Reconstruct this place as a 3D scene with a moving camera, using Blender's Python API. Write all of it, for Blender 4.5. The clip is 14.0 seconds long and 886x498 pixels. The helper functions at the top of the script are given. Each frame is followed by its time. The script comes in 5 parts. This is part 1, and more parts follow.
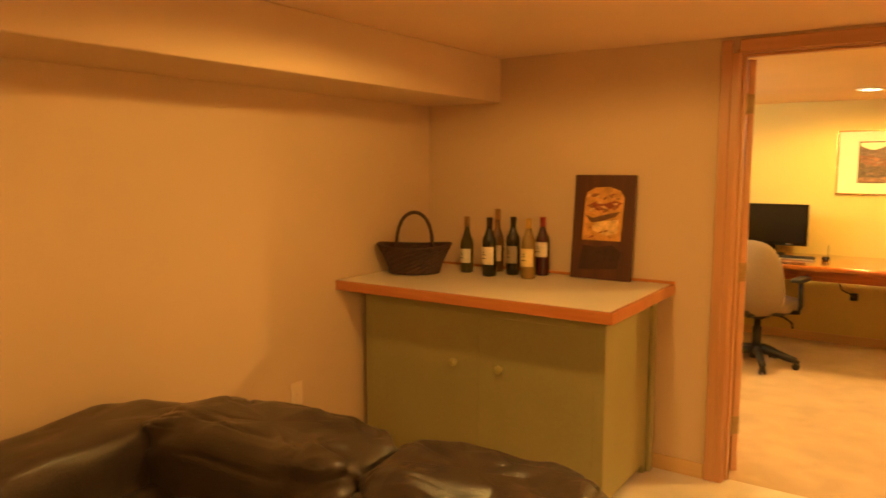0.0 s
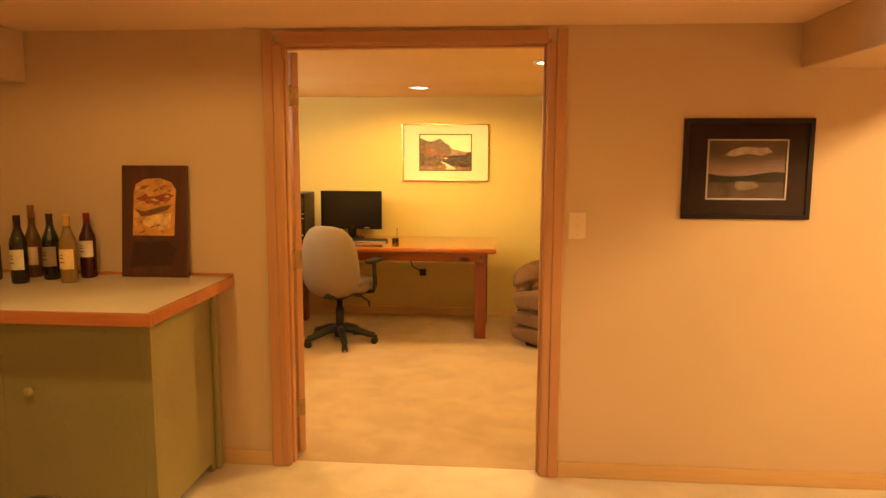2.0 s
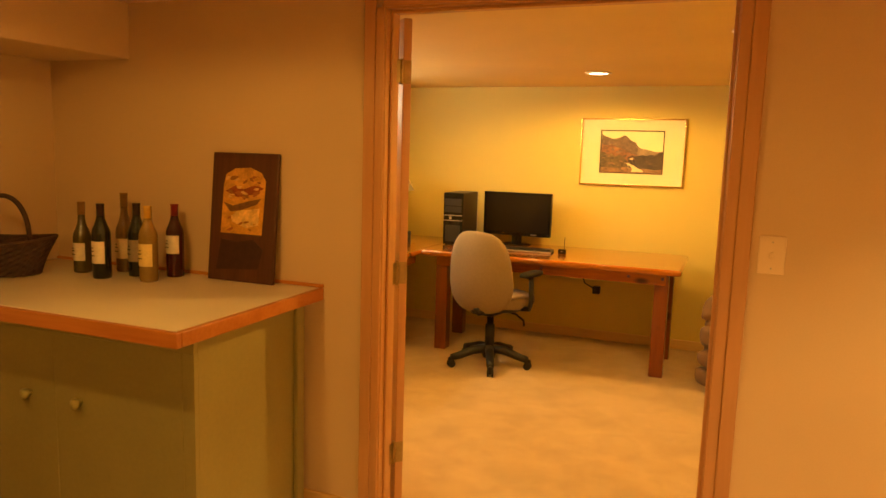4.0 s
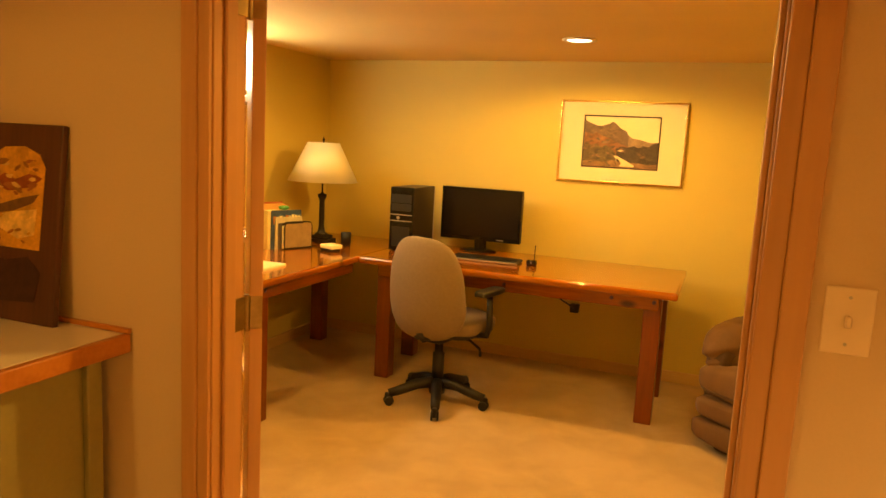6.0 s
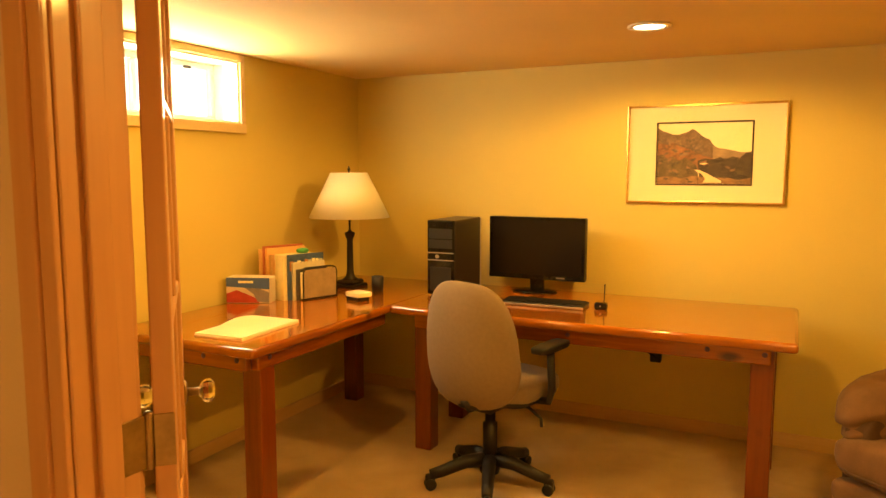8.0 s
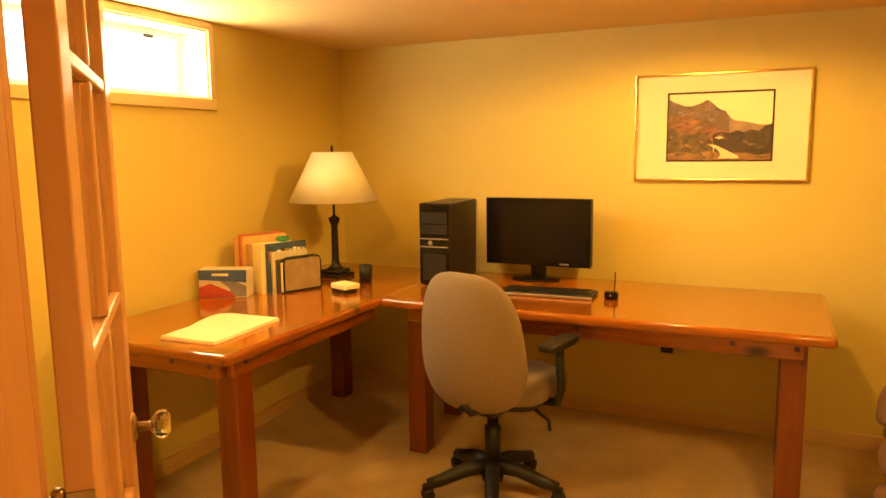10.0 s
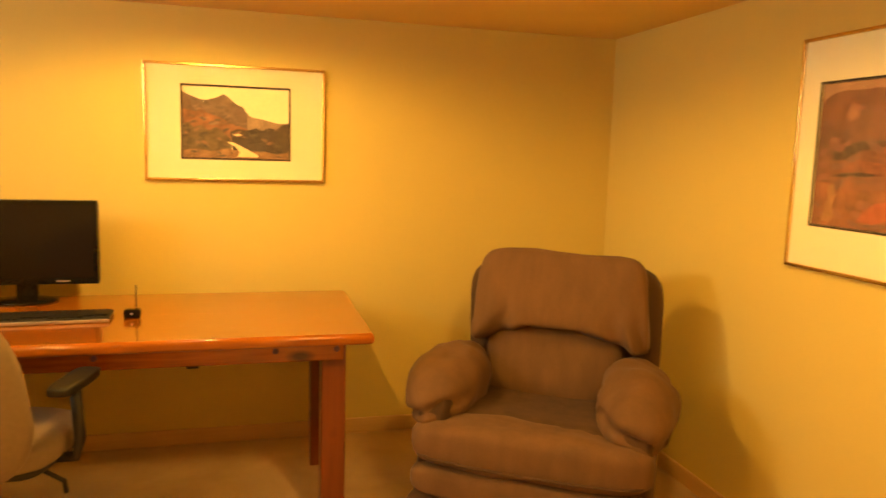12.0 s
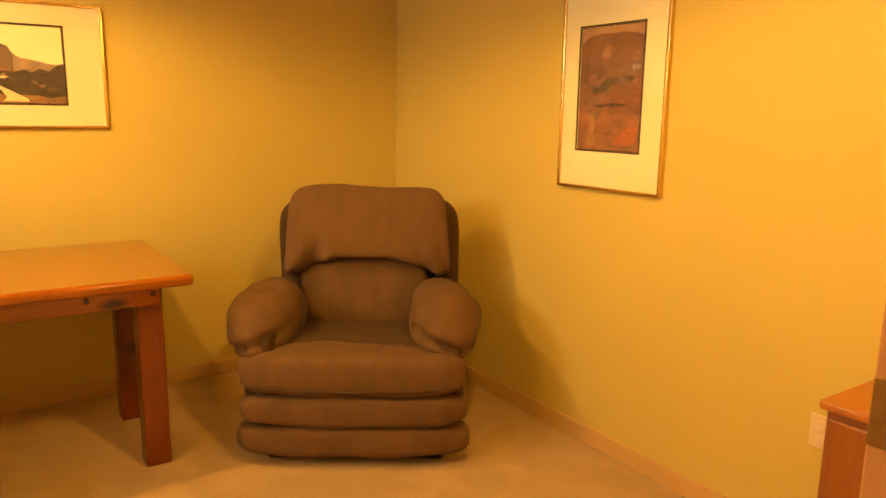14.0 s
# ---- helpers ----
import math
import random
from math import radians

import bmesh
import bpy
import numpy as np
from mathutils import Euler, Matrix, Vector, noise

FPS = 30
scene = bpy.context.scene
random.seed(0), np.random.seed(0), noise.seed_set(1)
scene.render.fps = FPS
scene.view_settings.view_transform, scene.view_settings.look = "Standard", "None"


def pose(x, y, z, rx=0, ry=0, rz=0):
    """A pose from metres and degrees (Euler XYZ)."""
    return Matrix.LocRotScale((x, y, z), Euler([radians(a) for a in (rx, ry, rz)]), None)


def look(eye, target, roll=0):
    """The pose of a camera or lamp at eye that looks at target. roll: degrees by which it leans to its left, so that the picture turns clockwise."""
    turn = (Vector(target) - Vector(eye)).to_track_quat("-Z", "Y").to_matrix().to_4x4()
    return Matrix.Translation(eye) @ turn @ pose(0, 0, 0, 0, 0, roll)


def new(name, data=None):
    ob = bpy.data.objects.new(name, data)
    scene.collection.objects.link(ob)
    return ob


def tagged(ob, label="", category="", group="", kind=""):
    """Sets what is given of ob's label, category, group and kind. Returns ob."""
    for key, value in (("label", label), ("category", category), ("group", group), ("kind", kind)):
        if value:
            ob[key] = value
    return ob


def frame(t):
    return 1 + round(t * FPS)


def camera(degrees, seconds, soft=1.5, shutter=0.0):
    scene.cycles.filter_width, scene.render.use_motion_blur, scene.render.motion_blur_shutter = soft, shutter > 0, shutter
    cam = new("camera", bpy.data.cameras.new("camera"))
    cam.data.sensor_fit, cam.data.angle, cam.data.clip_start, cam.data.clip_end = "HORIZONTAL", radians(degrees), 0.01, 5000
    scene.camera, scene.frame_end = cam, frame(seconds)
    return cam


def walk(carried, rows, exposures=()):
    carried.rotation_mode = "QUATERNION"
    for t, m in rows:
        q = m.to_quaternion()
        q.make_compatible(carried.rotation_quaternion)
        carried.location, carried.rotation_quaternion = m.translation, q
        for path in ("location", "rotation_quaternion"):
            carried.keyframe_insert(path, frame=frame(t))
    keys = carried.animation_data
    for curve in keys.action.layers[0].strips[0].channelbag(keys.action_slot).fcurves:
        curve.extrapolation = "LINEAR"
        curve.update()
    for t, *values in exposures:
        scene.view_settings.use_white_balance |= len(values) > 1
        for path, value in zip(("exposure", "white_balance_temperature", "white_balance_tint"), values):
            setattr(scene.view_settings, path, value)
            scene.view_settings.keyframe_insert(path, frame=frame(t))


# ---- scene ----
cam = camera(63.4, 14.0, soft=1.5, shutter=0.2)

# eye, target, roll
PATH = [
    (0, (0.828, -3.525, 1.538), (-0.284, -1.879, 1.305), -0.0),
    (0.5, (0.887, -3.52, 1.548), (0.137, -1.68, 1.317), 0.2),
    (1, (0.944, -3.494, 1.547), (0.454, -1.569, 1.316), 0.8),
    (1.5, (1.032, -3.446, 1.546), (0.873, -1.468, 1.296), 0.2),
    (2, (1.127, -3.337, 1.547), (0.959, -1.362, 1.284), 0.2),
    (2.5, (1.217, -3.227, 1.542), (0.797, -1.292, 1.258), 0.8),
    (5, (1.333, -1.921, 1.495), (0.579, -0.087, 1.235), 1.8),
    (5.5, (1.277, -1.685, 1.489), (0.588, 0.169, 1.187), 1.3),
    (6, (1.24, -1.42, 1.493), (0.526, 0.425, 1.202), 3.0),
    (6.5, (1.22, -1.21, 1.486), (0.476, 0.624, 1.195), 2.0),
    (7, (1.115, -0.983, 1.493), (0.377, 0.863, 1.274), 1.2),
    (7.5, (1.047, -0.846, 1.489), (0.278, 0.99, 1.294), 1.2),
    (8, (1.033, -0.684, 1.465), (0.155, 1.1, 1.249), -0.0),
    (10.5, (0.749, -0.364, 1.467), (-0.046, 1.446, 1.169), -1.1),
    (11, (0.65, -0.283, 1.452), (0.174, 1.629, 1.109), 0.5),
    (11.5, (0.631, -0.144, 1.445), (0.662, 1.837, 1.168), 0.6),
    (12, (0.631, -0.117, 1.444), (1.149, 1.797, 1.182), 1.7),
    (12.5, (0.511, -0.144, 1.428), (1.416, 1.621, 1.168), 0.6),
    (13, (0.439, -0.192, 1.405), (1.497, 1.481, 1.121), 0.7),
    (13.5, (0.382, -0.206, 1.384), (1.427, 1.454, 0.994), 0.6),
    (14, (0.398, -0.222, 1.381), (1.491, 1.41, 1.007), 0.8),
]
walk(cam, [(t, look(e, g, r)) for t, e, g, r in PATH], exposures=[
    (0.0, 0.17, 6200, 10), (0.7, 0.15, 5700, 10), (1.5, 0.04, 5500, 10), (2.5, -0.12, 6150, 10), (5.0, -0.28, 7300, 10), (6.5, -0.36, 7450, 10),
    (8.0, -0.3, 7050, 10), (10.5, -0.22, 6900, 10), (12.5, -0.22, 6850, 10), (14.0, -0.34, 6950, 10),
])

# ---- plan, in metres ----
DX0, DX1, DH = 0.085, 1.31, 2.04        # clear opening of the double door
WT = 0.115                              # thickness of the wall between the rooms
OX0, OX1, OY0, OY1, OH = -1.635, 2.515, WT, 3.445, 2.075   # office
BX0, BX1, BY0, BH = -1.65, 4.2, -6.2, 2.117          # bar room
WY0, WY1, WZ0, WZ1 = 1.24, 2.297, 1.715, 2.035          # office window

# ---- light ----
world = bpy.data.worlds.new("world")
scene.world = world
world.use_nodes = True
wn = world.node_tree
sky = wn.nodes.new("ShaderNodeTexSky")
sky.sky_type, sky.sun_disc = "NISHITA", False
sky.sun_elevation, sky.sun_rotation = radians(40), radians(200)
wn.links.new(sky.outputs[0], wn.nodes["Background"].inputs[0])
wn.nodes["Background"].inputs[1].default_value = 0.15

WARM = (1.0, 0.55, 0.11)


def downlight_lamp(x, y, z, watts, size=150, blend=0.9, soft=0.024, color=WARM):
    d = bpy.data.lights.new("downlight_lamp", "SPOT")
    d.energy, d.color, d.spot_size, d.spot_blend, d.shadow_soft_size = watts, color, radians(size), blend, soft
    ob = new("downlight_lamp", d)
    ob.matrix_world = pose(x, y, z - 0.03)
    return ob


OFFICE_LIGHTS = [(0.442, 2.486, 83), (-0.492, 1.138, 64), (1.371, 0.941, 96)]
for lx, ly, lw in OFFICE_LIGHTS:
    downlight_lamp(lx, ly, OH, lw, 174, 0.35)


# all out of view; the last two are added fill from behind the camera
BAR_LIGHTS = [(-0.2, -1.62, 41, 174), (3.5, -1.8, 195, 174), (2.0, -4.2, 60, 175), (0.0, -4.4, 40, 174)]
for lx, ly, lw, cone in BAR_LIGHTS:
    downlight_lamp(lx, ly, BH, lw, cone, 0.2, 0.05, (1.0, 0.63, 0.2) if lx > 3 else WARM)
d = bpy.data.lights.new("window_daylight", "AREA")
d.shape, d.size, d.size_y, d.energy, d.color = "RECTANGLE", WY1 - WY0 - 0.06, WZ1 - WZ0 - 0.04, 34, (1.0, 0.87, 0.56)
new("window_daylight", d).matrix_world = pose(OX0 - 0.1, (WY0 + WY1) / 2, (WZ0 + WZ1) / 2, 90, 0, -90)


# ---- materials ----
def base_mat(name, rough=0.6, metal=0.0):
    m = bpy.data.materials.new(name)
    m.use_nodes = True
    nt = m.node_tree
    b = nt.nodes["Principled BSDF"]
    b.inputs["Roughness"].default_value, b.inputs["Metallic"].default_value = rough, metal
    return m, nt, b


def node(nt, kind, **vals):
    n = nt.nodes.new(kind)
    for k, v in vals.items():
        n.inputs[k].default_value = v
    return n


def coords(nt, scale=(1, 1, 1), rot=(0, 0, 0)):
    tc = nt.nodes.new("ShaderNodeTexCoord")
    mp = nt.nodes.new("ShaderNodeMapping")
    mp.inputs["Scale"].default_value = scale
    mp.inputs["Rotation"].default_value = rot
    nt.links.new(tc.outputs["Object"], mp.inputs[0])
    return mp.outputs[0]


def ramp(nt, src, stops):
    r = nt.nodes.new("ShaderNodeValToRGB")
    e = r.color_ramp.elements
    while len(e) < len(stops):
        e.new(0.5)
    for i, (p, c) in enumerate(stops):
        e[i].position, e[i].color = p, (*c, 1)
    nt.links.new(src, r.inputs[0])
    return r.outputs[0]


def tone(c, k):
    return tuple(min(1, v * k) for v in c)


def mottled(name, color, rough=0.7, metal=0.0, big=2.0, fine=90.0, vary=0.08, bump=0.15, depth=0.002, coat=0.0, sheen=0.0):
    """A surface with broad stains, a fine grain and fine relief."""
    m, nt, b = base_mat(name, rough, metal)
    v = coords(nt)
    n1 = node(nt, "ShaderNodeTexNoise", Scale=big, Detail=4.0)
    n2 = node(nt, "ShaderNodeTexNoise", Scale=fine, Detail=3.0)
    for n in (n1, n2):
        nt.links.new(v, n.inputs["Vector"])
    mix = nt.nodes.new("ShaderNodeMath")
    mix.operation = "MULTIPLY_ADD"
    nt.links.new(n2.outputs[0], mix.inputs[0])
    mix.inputs[1].default_value = 0.45
    nt.links.new(n1.outputs[0], mix.inputs[2])
    col = ramp(nt, mix.outputs[0], [(0.5, tone(color, 1 - vary)), (0.95, tone(color, 1 + vary))])
    nt.links.new(col, b.inputs["Base Color"])
    bp = node(nt, "ShaderNodeBump", Strength=bump, Distance=depth)
    nt.links.new(n2.outputs[0], bp.inputs["Height"])
    nt.links.new(bp.outputs[0], b.inputs["Normal"])
    b.inputs["Coat Weight"].default_value = coat
    b.inputs["Sheen Weight"].default_value = sheen
    return m


def wood(name, dark, light, rough=0.35, axis=0, coat=0.0, ring=9.0, knots=False, rand=0.0):
    """Long-grained wood; axis is the way of the grain."""
    m, nt, b = base_mat(name, rough)
    s = [ring, ring, ring]
    s[axis] = ring * 0.07
    v = coords(nt, tuple(s))
    info = nt.nodes.new("ShaderNodeObjectInfo")
    add = nt.nodes.new("ShaderNodeVectorMath")
    add.operation = "MULTIPLY_ADD"
    nt.links.new(info.outputs["Random"], add.inputs[0])
    add.inputs[1].default_value = (7, 13, 5)
    nt.links.new(v, add.inputs[2])
    v = add.outputs[0]
    n1 = node(nt, "ShaderNodeTexNoise", Scale=1.2, Detail=6.0, Distortion=0.6)
    n2 = node(nt, "ShaderNodeTexNoise", Scale=9.0, Detail=4.0)
    for n in (n1, n2):
        nt.links.new(v, n.inputs["Vector"])
    mx = nt.nodes.new("ShaderNodeMath")
    mx.operation = "MULTIPLY_ADD"
    nt.links.new(n2.outputs[0], mx.inputs[0])
    mx.inputs[1].default_value = 0.5
    nt.links.new(n1.outputs[0], mx.inputs[2])
    col = ramp(nt, mx.outputs[0], [(0.48, dark), (0.72, tuple((a + c) / 2 for a, c in zip(dark, light))), (0.98, light)])
    if knots:
        kv = coords(nt, (3.2, 3.2, 3.2) if axis != 0 else (2.2, 5.0, 5.0))
        vo = nt.nodes.new("ShaderNodeTexVoronoi")
        vo.inputs["Scale"].default_value = 1.0
        nt.links.new(kv, vo.inputs["Vector"])
        kr = ramp(nt, vo.outputs["Distance"], [(0.06, (1, 1, 1)), (0.14, (0, 0, 0))])
        mk = nt.nodes.new("ShaderNodeMix")
        mk.data_type = "RGBA"
        nt.links.new(kr, mk.inputs[0])
        nt.links.new(col, mk.inputs[6])
        mk.inputs[7].default_value = (*tone(dark, 0.35), 1)
        col = mk.outputs[2]
    if rand:
        hs = nt.nodes.new("ShaderNodeHueSaturation")
        rr = nt.nodes.new("ShaderNodeMapRange")
        nt.links.new(info.outputs["Random"], rr.inputs[0])
        rr.inputs[3].default_value, rr.inputs[4].default_value = 1 - rand, 1 + rand
        nt.links.new(rr.outputs[0], hs.inputs["Value"])
        nt.links.new(col, hs.inputs["Color"])
        col = hs.outputs[0]
    nt.links.new(col, b.inputs["Base Color"])
    bp = node(nt, "ShaderNodeBump", Strength=0.12, Distance=0.001)
    nt.links.new(mx.outputs[0], bp.inputs["Height"])
    nt.links.new(bp.outputs[0], b.inputs["Normal"])
    b.inputs["Coat Weight"].default_value, b.inputs["Coat Roughness"].default_value = coat, 0.12
    return m


def carpet(name, color):
    m, nt, b = base_mat(name, 0.95)
    v = coords(nt)
    n0 = node(nt, "ShaderNodeTexNoise", Scale=1.7, Detail=3.0, Distortion=0.8)
    n1 = node(nt, "ShaderNodeTexNoise", Scale=5.5, Detail=4.0, Distortion=0.5)
    n2 = node(nt, "ShaderNodeTexNoise", Scale=220.0, Detail=2.0)
    for n in (n0, n1, n2):
        nt.links.new(v, n.inputs["Vector"])
    a = nt.nodes.new("ShaderNodeMath")
    a.operation = "ADD"
    nt.links.new(n0.outputs[0], a.inputs[0])
    nt.links.new(n1.outputs[0], a.inputs[1])
    c1 = ramp(nt, a.outputs[0], [(0.0, color), (1.0, color)])
    r = nt.nodes.new("ShaderNodeMapRange")
    nt.links.new(a.outputs[0], r.inputs[0])
    r.inputs[1].default_value, r.inputs[2].default_value, r.inputs[3].default_value, r.inputs[4].default_value = 0.78, 1.22, 0.87, 1.07
    r2 = nt.nodes.new("ShaderNodeMapRange")
    nt.links.new(n2.outputs[0], r2.inputs[0])
    r2.inputs[1].default_value, r2.inputs[2].default_value, r2.inputs[3].default_value, r2.inputs[4].default_value = 0.3, 0.7, 0.9, 1.06
    mu = nt.nodes.new("ShaderNodeMath")
    mu.operation = "MULTIPLY"
    nt.links.new(r.outputs[0], mu.inputs[0])
    nt.links.new(r2.outputs[0], mu.inputs[1])
    hs = nt.nodes.new("ShaderNodeHueSaturation")
    nt.links.new(mu.outputs[0], hs.inputs["Value"])
    nt.links.new(c1, hs.inputs["Color"])
    nt.links.new(hs.outputs[0], b.inputs["Base Color"])
    s = nt.nodes.new("ShaderNodeMath")
    s.operation = "ADD"
    nt.links.new(n1.outputs[0], s.inputs[0])
    nt.links.new(n2.outputs[0], s.inputs[1])
    bp = node(nt, "ShaderNodeBump", Strength=0.4, Distance=0.004)
    nt.links.new(s.outputs[0], bp.inputs["Height"])
    nt.links.new(bp.outputs[0], b.inputs["Normal"])
    b.inputs["Sheen Weight"].default_value = 0.2
    return m


def streaked(name, color, vary, stretch, rough=0.9, sheen=0.4, bump=0.35):
    """Woven or napped cloth with streaks along z."""
    m, nt, b = base_mat(name, rough)
    v = coords(nt, stretch)
    n1 = node(nt, "ShaderNodeTexNoise", Scale=1.0, Detail=5.0)
    nt.links.new(v, n1.inputs["Vector"])
    v2 = coords(nt)
    n2 = node(nt, "ShaderNodeTexNoise", Scale=260.0, Detail=2.0)
    nt.links.new(v2, n2.inputs["Vector"])
    mx = nt.nodes.new("ShaderNodeMath")
    mx.operation = "MULTIPLY_ADD"
    nt.links.new(n2.outputs[0], mx.inputs[0])
    mx.inputs[1].default_value = 0.4
    nt.links.new(n1.outputs[0], mx.inputs[2])
    col = ramp(nt, mx.outputs[0], [(0.45, tone(color, 1 - vary)), (0.95, tone(color, 1 + vary))])
    nt.links.new(col, b.inputs["Base Color"])
    bp = node(nt, "ShaderNodeBump", Strength=bump, Distance=0.002)
    nt.links.new(mx.outputs[0], bp.inputs["Height"])
    nt.links.new(bp.outputs[0], b.inputs["Normal"])
    b.inputs["Sheen Weight"].default_value = sheen
    b.inputs["Sheen Roughness"].default_value = 0.4
    return m


def glow(name, color, strength):
    m, nt, b = base_mat(name, 0.5)
    b.inputs["Base Color"].default_value = (0.8, 0.8, 0.8, 1)
    b.inputs["Emission Color"].default_value = (*color, 1)
    b.inputs["Emission Strength"].default_value = strength
    return m


def lamp_cloth(name, color):
    """Thin pale cloth that lets light through."""
    m = mottled(name, color, 0.85, big=4, fine=200, vary=0.03, bump=0.1)
    nt = m.node_tree
    b, out = nt.nodes["Principled BSDF"], nt.nodes["Material Output"]
    tr = nt.nodes.new("ShaderNodeBsdfTranslucent")
    tr.inputs["Color"].default_value = (*color, 1)
    mx = nt.nodes.new("ShaderNodeMixShader")
    mx.inputs[0].default_value = 0.16
    nt.links.new(b.outputs[0], mx.inputs[1])
    nt.links.new(tr.outputs[0], mx.inputs[2])
    nt.links.new(mx.outputs[0], out.inputs["Surface"])
    return m


def glass_mat(name, rough=0.0, ior=1.45, tint=(1, 1, 1)):
    m, nt, b = base_mat(name, rough)
    b.inputs["Base Color"].default_value = (*tint, 1)
    b.inputs["Transmission Weight"].default_value = 1.0
    b.inputs["IOR"].default_value = ior
    return m


